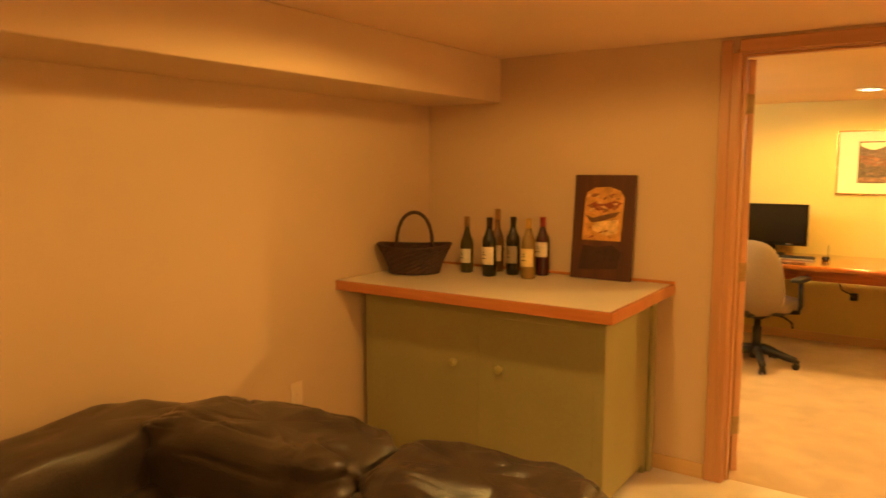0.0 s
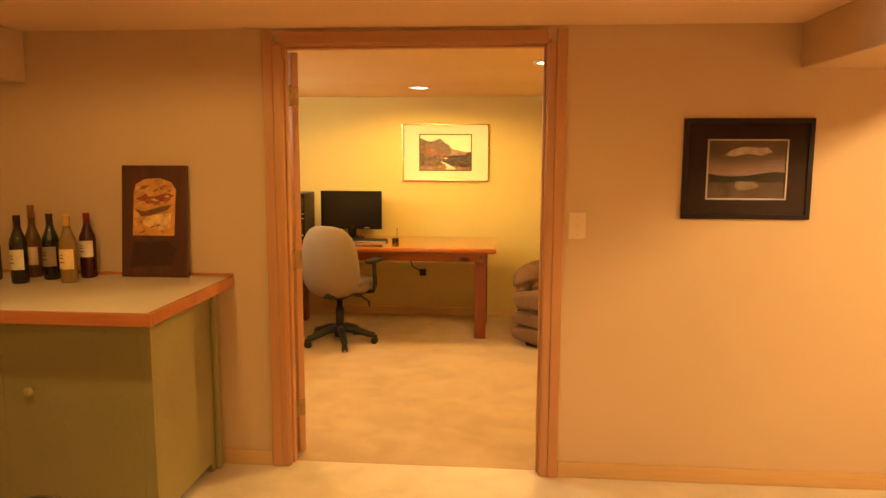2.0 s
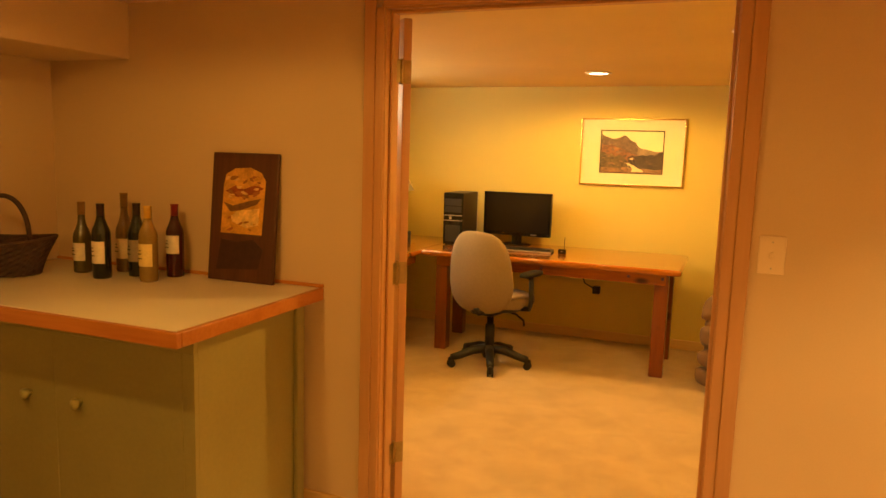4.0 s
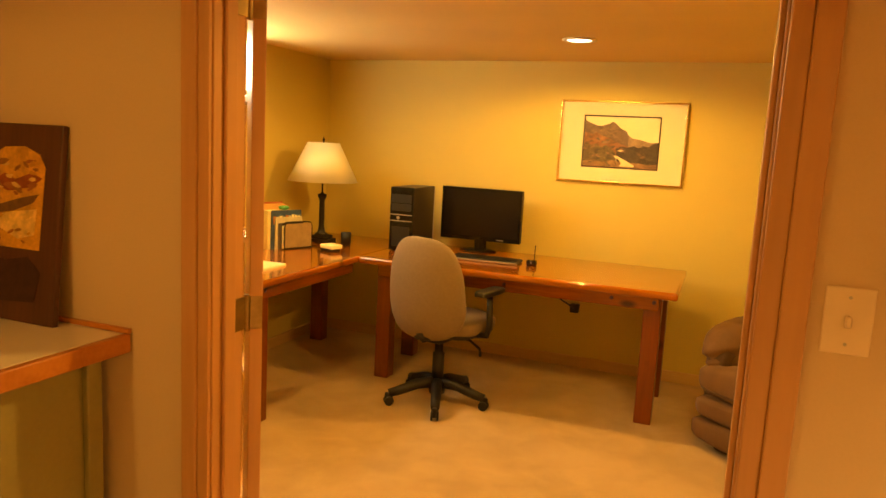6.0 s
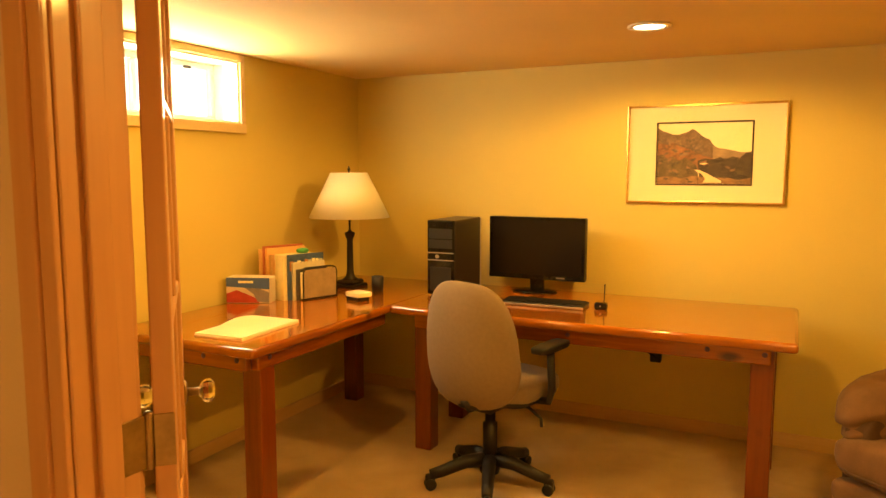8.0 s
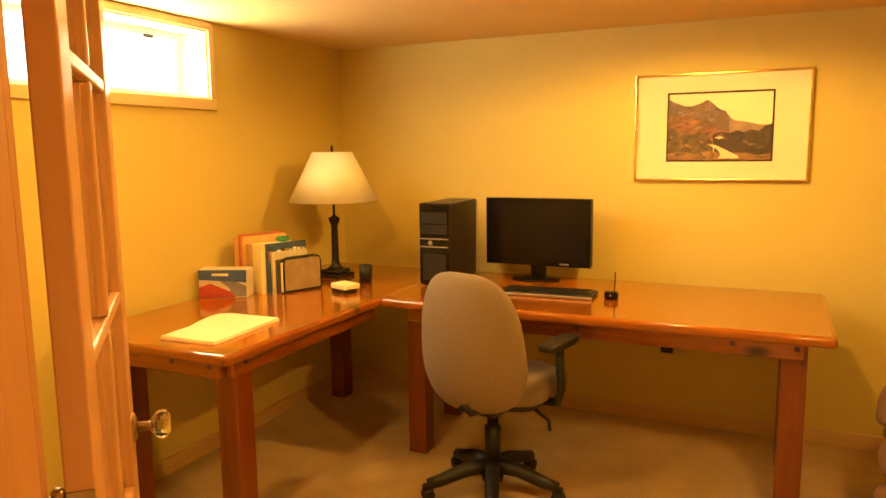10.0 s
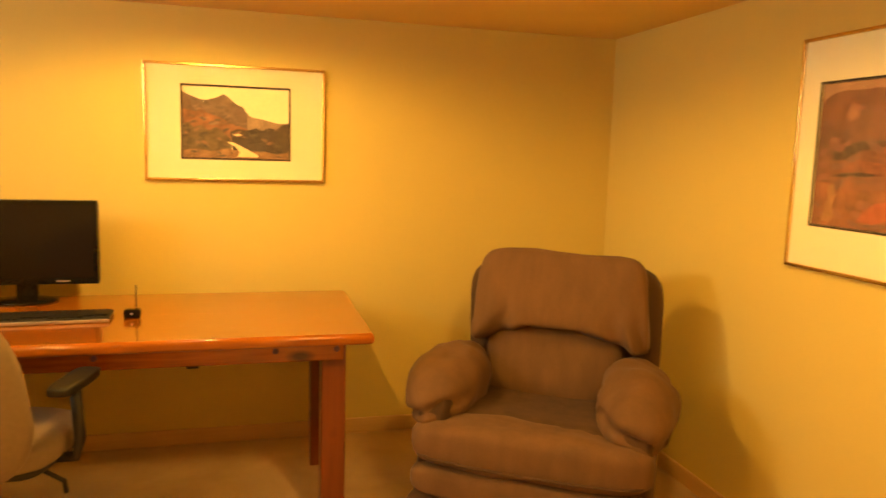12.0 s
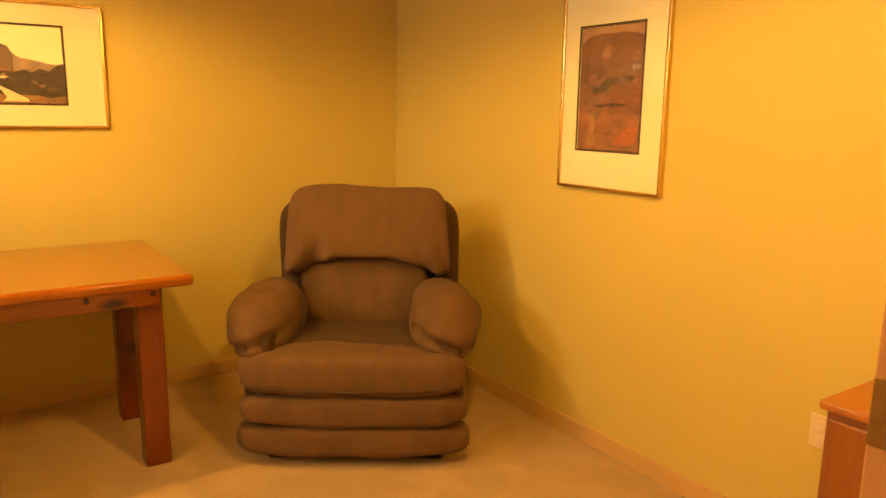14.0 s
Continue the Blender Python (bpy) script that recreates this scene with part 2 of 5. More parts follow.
M = {
    "bar_wall": mottled("tan_wall_paint", (0.63, 0.46, 0.295), 0.75, big=1.3, fine=160, vary=0.035, bump=0.12),
    "office_wall": mottled("cream_wall_paint", (0.62, 0.487, 0.152), 0.7, big=1.3, fine=160, vary=0.03, bump=0.12),
    "bar_ceiling": mottled("tan_ceiling_paint", (0.76, 0.54, 0.36), 0.85, big=1.6, fine=140, vary=0.04, bump=0.3, depth=0.003),
    "office_ceiling": mottled("cream_ceiling_paint", (0.75, 0.555, 0.25), 0.85, big=1.6, fine=140, vary=0.04, bump=0.3, depth=0.003),
    "office_carpet": carpet("beige_carpet", (0.5, 0.345, 0.19)),
    "bar_carpet": carpet("pale_carpet", (0.74, 0.62, 0.5)),
    "pine": wood("pine_trim", (0.47, 0.228, 0.104), (0.57, 0.3, 0.144), 0.42, 2, 0.15, ring=6.5),
    "pine_x": wood("pine_trim_level", (0.47, 0.228, 0.104), (0.57, 0.3, 0.144), 0.42, 0, 0.15, ring=6.5),
    "pine_y": wood("pine_trim_along", (0.47, 0.228, 0.104), (0.57, 0.3, 0.144), 0.42, 1, 0.15, ring=6.5),
    "base_x": wood("pale_baseboard_level", (0.56, 0.34, 0.14), (0.66, 0.44, 0.2), 0.45, 0, 0.1),
    "base_y": wood("pale_baseboard_along", (0.56, 0.34, 0.14), (0.66, 0.44, 0.2), 0.45, 1, 0.1),
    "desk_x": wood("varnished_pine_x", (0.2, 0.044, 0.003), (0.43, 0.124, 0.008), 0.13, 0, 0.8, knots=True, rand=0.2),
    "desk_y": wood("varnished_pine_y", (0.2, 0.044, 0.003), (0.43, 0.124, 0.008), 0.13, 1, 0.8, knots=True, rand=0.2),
    # same pine for the legs, their shade under the top put into the colour
    "desk_z": wood("varnished_pine_z_shaded", (0.1, 0.015, 0.0015), (0.2, 0.04, 0.0035), 0.3, 2, 0.5, knots=True, rand=0.1),
    "bar_edge": wood("orange_oak_edge", (0.42, 0.13, 0.03), (0.56, 0.21, 0.06), 0.35, 0, 0.3),
    "laminate": mottled("white_laminate", (0.78, 0.70, 0.58), 0.3, big=3, fine=120, vary=0.04, bump=0.04),
    "green": mottled("olive_green_paint", (0.31, 0.275, 0.115), 0.5, big=2.5, fine=60, vary=0.07, bump=0.15),
    "dark": mottled("dark_recess", (0.03, 0.018, 0.01), 0.9),
    "knob_wood": mottled("painted_knob", (0.38, 0.33, 0.12), 0.4, vary=0.05),
    "leather": mottled("black_leather", (0.055, 0.041, 0.034), 0.28, big=5, fine=150, vary=0.35, bump=0.5, depth=0.003),
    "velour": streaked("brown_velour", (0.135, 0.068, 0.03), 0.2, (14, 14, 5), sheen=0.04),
    # same velour with the shade of its nap put into the colour
    "velour_dark": streaked("brown_velour_shaded", (0.072, 0.035, 0.015), 0.25, (19, 19, 3), sheen=0.03),
    "chair_cloth": streaked("grey_beige_cloth", (0.21, 0.15, 0.096), 0.06, (60, 60, 60), sheen=0.08, bump=0.2),
    "plastic": mottled("black_plastic", (0.009, 0.007, 0.006), 0.5, vary=0.15, bump=0.1),
    "gloss_black": mottled("gloss_black", (0.008, 0.007, 0.006), 0.12, vary=0.1, bump=0.0),
    "tower_side": mottled("tower_side", (0.026, 0.019, 0.016), 0.4, vary=0.08, bump=0.05),
    "screen": mottled("dark_screen", (0.012, 0.009, 0.008), 0.16, vary=0.05, bump=0.0),
    "silver": mottled("silver_plastic", (0.5, 0.46, 0.42), 0.3, 0.8, vary=0.05, bump=0.0),
    "brass": mottled("aged_brass", (0.36, 0.25, 0.12), 0.38, 1.0, big=20, vary=0.2, bump=0.05),
    "gold": mottled("gold_frame", (0.72, 0.53, 0.24), 0.22, 1.0, vary=0.06, bump=0.02),
    "mat_board": mottled("cream_mat_board", (0.62, 0.51, 0.32), 0.85, vary=0.02, bump=0.05),
    "black_mat": mottled("black_mat_board", (0.022, 0.008, 0.011), 0.85, vary=0.1, bump=0.05),
    "black_frame": mottled("black_frame", (0.014, 0.007, 0.008), 0.35, vary=0.1, bump=0.02),
    "grey_line": mottled("pale_grey_fillet", (0.5, 0.4, 0.36), 0.6, vary=0.04),
    "white_plate": mottled("white_plate", (0.76, 0.6, 0.43), 0.4, vary=0.02, bump=0.0),
    "shade": lamp_cloth("cream_lamp_shade", (0.88, 0.82, 0.62)),
    "bronze": mottled("dark_bronze", (0.03, 0.022, 0.014), 0.4, 0.5, vary=0.2),
    "paper": mottled("cream_paper", (0.86, 0.78, 0.52), 0.8, vary=0.03, bump=0.05),
    "paper2": mottled("peach_paper", (0.82, 0.62, 0.4), 0.8, vary=0.03, bump=0.05),
    "wicker": mottled("dark_wicker", (0.05, 0.022, 0.014), 0.6, big=30, fine=120, vary=0.4, bump=0.6, depth=0.004),
    "plaque": wood("dark_stained_plaque", (0.05, 0.014, 0.007), (0.11, 0.034, 0.016), 0.4, 2, 0.2),
    "window_white": mottled("white_window_paint", (0.85, 0.82, 0.74), 0.5, vary=0.02, bump=0.02),
    "window_trim": mottled("cream_window_trim", (0.70, 0.52, 0.27), 0.5, vary=0.04, bump=0.05),
    "glass": glass_mat("clear_glass", 0.0, 1.45),
    "picture_glass": glass_mat("picture_glass", 0.0, 1.26),
    "cut_glass": glass_mat("cut_glass", 0.02, 1.5, (1.0, 0.97, 0.9)),
    "lens": glow("lit_lamp_lens", (1.0, 0.86, 0.6), 9.0),
    "day": glow("bright_daylight", (1.0, 0.97, 0.88), 4.5),
    "can": mottled("white_lamp_trim", (0.8, 0.72, 0.58), 0.5, vary=0.02),
    "cabinet": wood("red_brown_cabinet", (0.22, 0.065, 0.015), (0.36, 0.12, 0.03), 0.35, 2, 0.3),
    "cabinet_top": wood("red_brown_cabinet_top", (0.34, 0.11, 0.02), (0.5, 0.18, 0.04), 0.3, 1, 0.4),
}
for k in ("screen", "gloss_black", "black_frame", "black_mat"):
    M[k].node_tree.nodes["Principled BSDF"].inputs["Specular IOR Level"].default_value = 0.25


def flat_mat(name, color, rough=0.6, vary=0.15, big=20.0):
    if name not in M:
        M[name] = mottled(name, color, rough, big=big, vary=vary, bump=0.03)
    return M[name]


# ---- mesh helpers ----
def box(bm, x0, y0, z0, x1, y1, z1):
    vs = [bm.verts.new(p) for p in ((x0, y0, z0), (x1, y0, z0), (x1, y1, z0), (x0, y1, z0),
                                    (x0, y0, z1), (x1, y0, z1), (x1, y1, z1), (x0, y1, z1))]
    for f in ((3, 2, 1, 0), (4, 5, 6, 7), (0, 1, 5, 4), (1, 2, 6, 5), (2, 3, 7, 6), (3, 0, 4, 7)):
        bm.faces.new([vs[i] for i in f])
    return bm


def block(x0, y0, z0, x1, y1, z1, r=0.0, seg=2):
    bm = box(bmesh.new(), x0, y0, z0, x1, y1, z1)
    if r:
        bmesh.ops.bevel(bm, geom=bm.edges[:], offset=r, segments=seg, profile=0.5, affect="EDGES")
    return bm


def lathe(profile, seg=24, cx=0, cy=0):
    """Turned shape from (radius, height) pairs, closed at both ends."""
    bm = bmesh.new()
    rings = []
    for r, z in profile:
        rings.append([bm.verts.new((cx + r * math.cos(2 * math.pi * i / seg), cy + r * math.sin(2 * math.pi * i / seg), z)) for i in range(seg)])
    for a, b in zip(rings, rings[1:]):
        for i in range(seg):
            j = (i + 1) % seg
            bm.faces.new((a[i], a[j], b[j], b[i]))
    bm.faces.new(rings[0][::-1])
    bm.faces.new(rings[-1])
    return bm


def tube(points, r, seg=8, taper=None):
    """A round bar along points."""
    bm = bmesh.new()
    rings = []
    n = len(points)
    for i, p in enumerate(points):
        p = Vector(p)
        d = (Vector(points[min(i + 1, n - 1)]) - Vector(points[max(i - 1, 0)])).normalized()
        u = d.orthogonal().normalized() if i == 0 else (u - d * u.dot(d)).normalized()
        w = d.cross(u)
        rr = r if taper is None else r * (1 + (taper - 1) * i / (n - 1))
        rings.append([bm.verts.new(p + rr * (math.cos(2 * math.pi * k / seg) * u + math.sin(2 * math.pi * k / seg) * w)) for k in range(seg)])
    for a, b in zip(rings, rings[1:]):
        for k in range(seg):
            j = (k + 1) % seg
            bm.faces.new((a[k], a[j], b[j], b[k]))
    bm.faces.new(rings[0][::-1])
    bm.faces.new(rings[-1])
    return bm


def puff(c, s, e=0.5, wrinkle=0.0, freq=6.0, nu=40, nv=24, seed=0.0, e2=None):
    """A stuffed, rounded body: a superellipsoid of half sizes s with soft folds."""
    bm = bmesh.new()
    e2 = e if e2 is None else e2

    def pw(v, k):
        return math.copysign(abs(v) ** k, v)
    rows = []
    for i in range(nv + 1):
        a = -math.pi / 2 + math.pi * i / nv
        row = []
        for j in range(nu):
            b = 2 * math.pi * j / nu
            p = Vector((pw(math.cos(a), e) * pw(math.cos(b), e2), pw(math.cos(a), e) * pw(math.sin(b), e2), pw(math.sin(a), e)))
            q = Vector((c[0] + p.x * s[0], c[1] + p.y * s[1], c[2] + p.z * s[2]))
            if wrinkle:
                k = noise.fractal(q * freq + Vector((seed, seed * 2, 0)), 1.0, 2.0, 3)
                q += p * (wrinkle * k)
            row.append(bm.verts.new(q))
        rows.append(row)
    for a, b in zip(rows, rows[1:]):
        for j in range(nu):
            k = (j + 1) % nu
            bm.faces.new((a[j], a[k], b[k], b[j]))
    bmesh.ops.remove_doubles(bm, verts=bm.verts[:], dist=1e-5)
    return bm


def sheet(points, y, thick):
    """A flat piece with the outline points in x and z, facing -y."""
    bm = bmesh.new()
    f = [bm.verts.new((x, y, z)) for x, z in points]
    k = [bm.verts.new((x, y + thick, z)) for x, z in points]
    n = len(points)
    bm.faces.new(f)
    bm.faces.new(k[::-1])
    for i in range(n):
        j = (i + 1) % n
        bm.faces.new((f[j], f[i], k[i], k[j]))
    bmesh.ops.recalc_face_normals(bm, faces=bm.faces[:])
    return bm


def part(name, bm, material, parent=None, label="", smooth=False, m=None):
    me = bpy.data.meshes.new(name)
    if m is not None:
        bm.transform(m)
    bm.normal_update()
    for f in bm.faces:
        f.smooth = smooth
    bm.to_mesh(me)
    bm.free()
    me.materials.append(M[material] if isinstance(material, str) else material)
    ob = new(name, me)
    if parent is not None:
        ob.parent = parent
    if label:
        tagged(ob, label)
    return ob


def thing(name, m, label, category, group=""):
    ob = new(name)
    ob.matrix_world = m
    return tagged(ob, label, category, group)


def setting(name, bm, material, label, category="", smooth=False):
    return tagged(part(name, bm, material, None, "", smooth), label, category or name.split("_")[0], "", "structure")


# ---- structure: floors, ceilings, walls ----
setting("floor_bar_room", block(BX0 - 0.1, BY0 - 0.1, -0.1, BX1 + 0.1, 0.06, 0.0), "bar_carpet", "pale off-white cut-pile carpet of the bar room", "carpet")
setting("floor_office", block(OX0 - 0.1, 0.06, -0.1, OX1 + 0.1, OY1 + 0.1, 0.001), "office_carpet", "beige cut-pile carpet with faint footmarks", "carpet")
setting("ceiling_bar_room", block(BX0 - 0.1, BY0 - 0.1, BH, BX1 + 0.1, 0.06, BH + 0.12), "bar_ceiling", "low tan-painted plaster ceiling", "ceiling")
setting("ceiling_office", block(OX0 - 0.1, 0.06, OH, OX1 + 0.1, OY1 + 0.1, OH + 0.12), "office_ceiling", "low cream plaster ceiling with downlights", "ceiling")

bm = bmesh.new()
RX0, RX1, RZ = DX0 - 0.02, DX1 + 0.02, DH + 0.02
box(bm, BX0 - 0.1, 0, 0, RX0, 0.06, BH), box(bm, RX1, 0, 0, BX1 + 0.1, 0.06, BH), box(bm, RX0, 0, RZ, RX1, 0.06, BH)
setting("wall_door_bar_side", bm, "bar_wall", "tan painted wall around the double doorway", "wall")
bm = bmesh.new()
box(bm, OX0 - 0.1, 0.06, 0, RX0, WT, OH), box(bm, RX1, 0.06, 0, OX1 + 0.1, WT, OH), box(bm, RX0, 0.06, RZ, RX1, WT, OH)
setting("wall_door_office_side", bm, "office_wall", "cream painted office wall around the doorway", "wall")
setting("wall_left_bar_room", block(BX0 - 0.1, BY0 - 0.1, 0, BX0, 0, BH), "bar_wall", "plain tan painted wall beside the bar", "wall")
setting("wall_right_bar_room", block(BX1, BY0 - 0.1, 0, BX1 + 0.1, 0, BH), "bar_wall", "plain tan painted wall", "wall")
setting("wall_back_bar_room", block(BX0, BY0 - 0.1, 0, BX1, BY0, BH), "bar_wall", "plain tan painted wall", "wall")
setting("soffit_left", block(BX0, BY0, 1.879, -1.167, 0, BH, 0.004, 1), "bar_wall", "tan boxed-in soffit along the wall", "soffit")
setting("soffit_right", block(2.41, BY0, 1.922, 3.2, 0, BH, 0.004, 1), "bar_wall", "tan boxed-in soffit under the ceiling", "soffit")
setting("wall_back_office", block(OX0 - 0.1, OY1, 0, OX1 + 0.1, OY1 + 0.1, OH), "office_wall", "cream yellow painted wall behind the desk", "wall")
setting("wall_right_office", block(OX1, WT, 0, OX1 + 0.1, OY1, OH), "office_wall", "cream yellow painted wall beside the recliner", "wall")
bm = bmesh.new()
WD = 0.22
box(bm, OX0 - WD, WT, 0, OX0, WY0, OH), box(bm, OX0 - WD, WY1, 0, OX0, OY1, OH)
box(bm, OX0 - WD, WY0, 0, OX0, WY1, WZ0), box(bm, OX0 - WD, WY0, WZ1, OX0, WY1, OH)
setting("wall_left_office", bm, "office_wall", "cream yellow painted wall with a high window", "wall")

# baseboards
def baseboard(x0, y0, x1, y1, material):
    ob = setting("baseboard", block(x0, y0, 0, x1, y1, 0.078, 0.005, 2), material, "pale pine baseboard", "baseboard")
    return ob


baseboard(DX1 + 0.09, -0.013, BX1, 0, "base_x")
baseboard(-0.33, -0.013, -0.002, 0, "base_x")
baseboard(BX0, BY0, BX0 + 0.013, -0.02, "base_y")
baseboard(OX0, OY1 - 0.013, OX1, OY1, "base_x")
baseboard(OX1 - 0.013, 0.78, OX1, OY1 - 0.014, "base_y")
baseboard(OX0, WT + 0.02, OX0 + 0.013, OY1 - 0.014, "base_y")
baseboard(OX0 + 0.014, WT, -0.002, WT + 0.013, "base_x")

# ---- double doorway: jambs, stops, casings, hinges ----
def door_frame():
    e = tagged(new("door_frame"), "pine door frame with casings and brass hinges", "door frame", "", "structure")
    part("jamb", block(DX0 - 0.02, 0, 0, DX0, WT, DH, 0.002, 1), "pine", e)
    part("jamb", block(DX1, 0, 0, DX1 + 0.02, WT, DH, 0.002, 1), "pine", e)
    part("head_jamb", block(DX0 - 0.02, 0, DH, DX1 + 0.02, WT, DH + 0.02, 0.002, 1), "pine_x", e)
    part("stop", block(DX0, 0.035, 0, DX0 + 0.012, 0.075, DH, 0.003, 2), "pine", e)
    part("stop", block(DX1 - 0.012, 0.035, 0, DX1, 0.075, DH, 0.003, 2), "pine", e)
    part("head_stop", block(DX0 + 0.012, 0.035, DH - 0.012, DX1 - 0.012, 0.075, DH, 0.003, 2), "pine_x", e)
    for y0, y1, s in ((-0.018, 0, -1), (WT, WT + 0.018, 1)):
        top = DH + 0.062 if s < 0 else OH - 0.002
        for x0, x1, q in ((0.0, DX0 - 0.005, 1), (DX1 + 0.005, DX1 + 0.09, -1)):
            # thick outer band, thinner inner band towards the jamb
            xm = x0 + 0.047 if q > 0 else x1 - 0.047
            xa, xb, xc, xd = (x0, xm, xm, x1) if q > 0 else (xm, x1, x0, xm)
            part("casing", block(xa, y0, 0, xb, y1, top, 0.004, 3), "pine", e)
            ya, yb = (y0 + 0.006, y1) if s < 0 else (y0, y1 - 0.006)
            part("inner_casing", block(xc, ya, 0, xd, yb, DH + 0.004, 0.003, 2), "pine", e)
        part("head_casing", block(DX0 - 0.005, y0, DH + 0.005, DX1 + 0.005, y1, top, 0.004, 2), "pine_x", e)
    for x, s in ((DX0, 1), (DX1, -1)):
        for z in (0.25, 1.02, 1.824):
            part("hinge_leaf", block(min(x, x + s * 0.003), 0.08, z - 0.045, max(x, x + s * 0.003), WT + 0.012, z + 0.045, 0.001, 1), "brass", e)
            part("hinge_pin", lathe([(0.006, z - 0.05), (0.008, z - 0.046), (0.008, z + 0.046), (0.006, z + 0.05)], 12, x + s * 0.002, WT + 0.018), "brass", e, smooth=True)
    return e


door_frame()


def french_leaf(m, side, label):
    """A glazed leaf 0.61 wide; local x runs from the hinge, the face with the knob is +y * side."""
    e = tagged(new("french_door"), label, "door", "pair of french doors", "structure")
    e.matrix_world = m
    W, T, H0, H1 = 0.615, 0.035, 0.012, 2.03
    st, tr, br = 0.085, 0.06, 0.418
    part("stile", block(0, -T / 2, H0, st, T / 2, H1, 0.003, 2), "pine", e)
    part("stile", block(W - st, -T / 2, H0, W, T / 2, H1, 0.003, 2), "pine", e)
    part("top_rail", block(st, -T / 2, H1 - tr, W - st, T / 2, H1, 0.003, 2), "pine_x", e)
    part("bottom_rail", block(st, -T / 2, H0, W - st, T / 2, H0 + br, 0.003, 2), "pine_x", e)
    z0, z1 = H0 + br, H1 - tr
    rows = 4
    for i in range(1, rows):
        z = z0 + (z1 - z0) * i / rows
        part("muntin", block(st, -0.016, z - 0.011, W - st, 0.016, z + 0.011, 0.004, 2), "pine_x", e)
    xm = W / 2
    ph = (z1 - z0) / rows
    for i in range(rows):
        za, zb = z0 + ph * i + (0.011 if i else 0), z0 + ph * (i + 1) - (0.011 if i < rows - 1 else 0)
        part("upright_muntin", block(xm - 0.011, -0.016, za, xm + 0.011, 0.016, zb, 0.004, 2), "pine", e)
        for xa, xb in ((st, xm - 0.011), (xm + 0.011, W - st)):
            p = part("pane", block(xa, -0.002, za, xb, 0.002, zb), "glass", e)
            p.visible_shadow = False
    for z in (0.25, 1.02, 1.824):
        part("hinge_leaf", block(-0.0025, -T / 2 + 0.001, z - 0.045, 0.0, T / 2 - 0.001, z + 0.045, 0.001, 1), "brass", e)
    for s in (1, -1):
        kx, kz = W - 0.05, 0.93
        rose = part("knob_plate", lathe([(0.028, 0.0), (0.028, 0.004), (0.022, 0.008)], 20), "brass", e, smooth=False,
                    m=Matrix.Translation((kx, s * T / 2, kz)) @ pose(0, 0, 0, -90 * s))
        part("knob_neck", lathe([(0.011, 0.005), (0.009, 0.03), (0.012, 0.036)], 12), "brass", e, smooth=True,
             m=Matrix.Translation((kx, s * T / 2, kz)) @ pose(0, 0, 0, -90 * s))
        part("knob", lathe([(0.013, 0.035), (0.024, 0.043), (0.029, 0.053), (0.027, 0.064), (0.016, 0.071)], 10), "cut_glass", e, "faceted clear glass door knob",
             m=Matrix.Translation((kx, s * T / 2, kz)) @ pose(0, 0, 0, -90 * s))
    return e


french_leaf(pose(DX0 + 0.021, WT + 0.034, 0, 0, 0, 90 + 45), -1, "pine french door with small glass panes, standing open")
french_leaf(pose(DX1 + 0.012, WT + 0.052, 0, 0, 0, 4), 1, "pine french door folded back against the office wall")

# ---- window in the office ----
def office_window():
    e = tagged(new("window_1"), "high white basement window in a deep reveal", "window", "", "structure")
    t = 0.055
    x0, x1 = OX0, OX0 + 0.014
    part("casing", block(x0, WY0 - t, WZ1, x1, WY1 + 0.035, OH - 0.002, 0.003, 1), "window_trim", e)
    part("casing", block(x0, WY0 - t, WZ0, x1, WY0, WZ1, 0.003, 1), "window_trim", e)
    part("casing", block(x0, WY1, WZ0, x1, WY1 + 0.035, WZ1, 0.003, 1), "window_trim", e)
    part("sill", block(x0, WY0 - t, WZ0 - 0.052, x1 + 0.004, WY1 + 0.035, WZ0, 0.003, 1), "window_trim", e)
    xa, xb = OX0 - WD, OX0 - 0.001
    part("reveal", block(xa, WY0, WZ0, xb, WY1, WZ0 + 0.01), "window_white", e)
    part("reveal", block(xa, WY0, WZ1 - 0.01, xb, WY1, WZ1), "window_white", e)
    part("reveal", block(xa, WY0, WZ0 + 0.01, xb, WY0 + 0.01, WZ1 - 0.01), "window_white", e)
    part("reveal", block(xa, WY1 - 0.01, WZ0 + 0.01, xb, WY1, WZ1 - 0.01), "window_white", e)
    ya, yb, za, zb, ym = WY0 + 0.01, WY1 - 0.01, WZ0 + 0.01, WZ1 - 0.01, (WY0 + WY1) / 2
    fx0, fx1 = OX0 - WD + 0.02, OX0 - WD + 0.06
    f = 0.028
    part("frame_rail", block(fx0, ya, za, fx1, yb, za + f, 0.003, 1), "window_white", e)
    part("frame_rail", block(fx0, ya, zb - f, fx1, yb, zb, 0.003, 1), "window_white", e)
    for y in (ya, ym - f / 2, yb - f):
        part("frame_stile", block(fx0, y, za + f, fx1, y + f, zb - f, 0.003, 1), "window_white", e)
    for a, b in ((ya + f, ym - f / 2), (ym + f / 2, yb - f)):
        p = part("pane", block(fx0 + 0.015, a, za + f, fx0 + 0.02, b, zb - f), "glass", e)
        p.visible_shadow = False
    for y in (ym - 0.16, ym + 0.3):
        part("latch", block(fx1, y, zb - f - 0.012, fx1 + 0.012, y + 0.05, zb - f + 0.004, 0.002, 1), "bronze", e)


office_window()
setting("backdrop_daylight", block(OX0 - 1.2, WY0 - 2.5, WZ0 - 1.5, OX0 - 1.15, WY1 + 2.5, WZ1 + 1.5), "day", "bright overcast daylight outside the window", "backdrop")

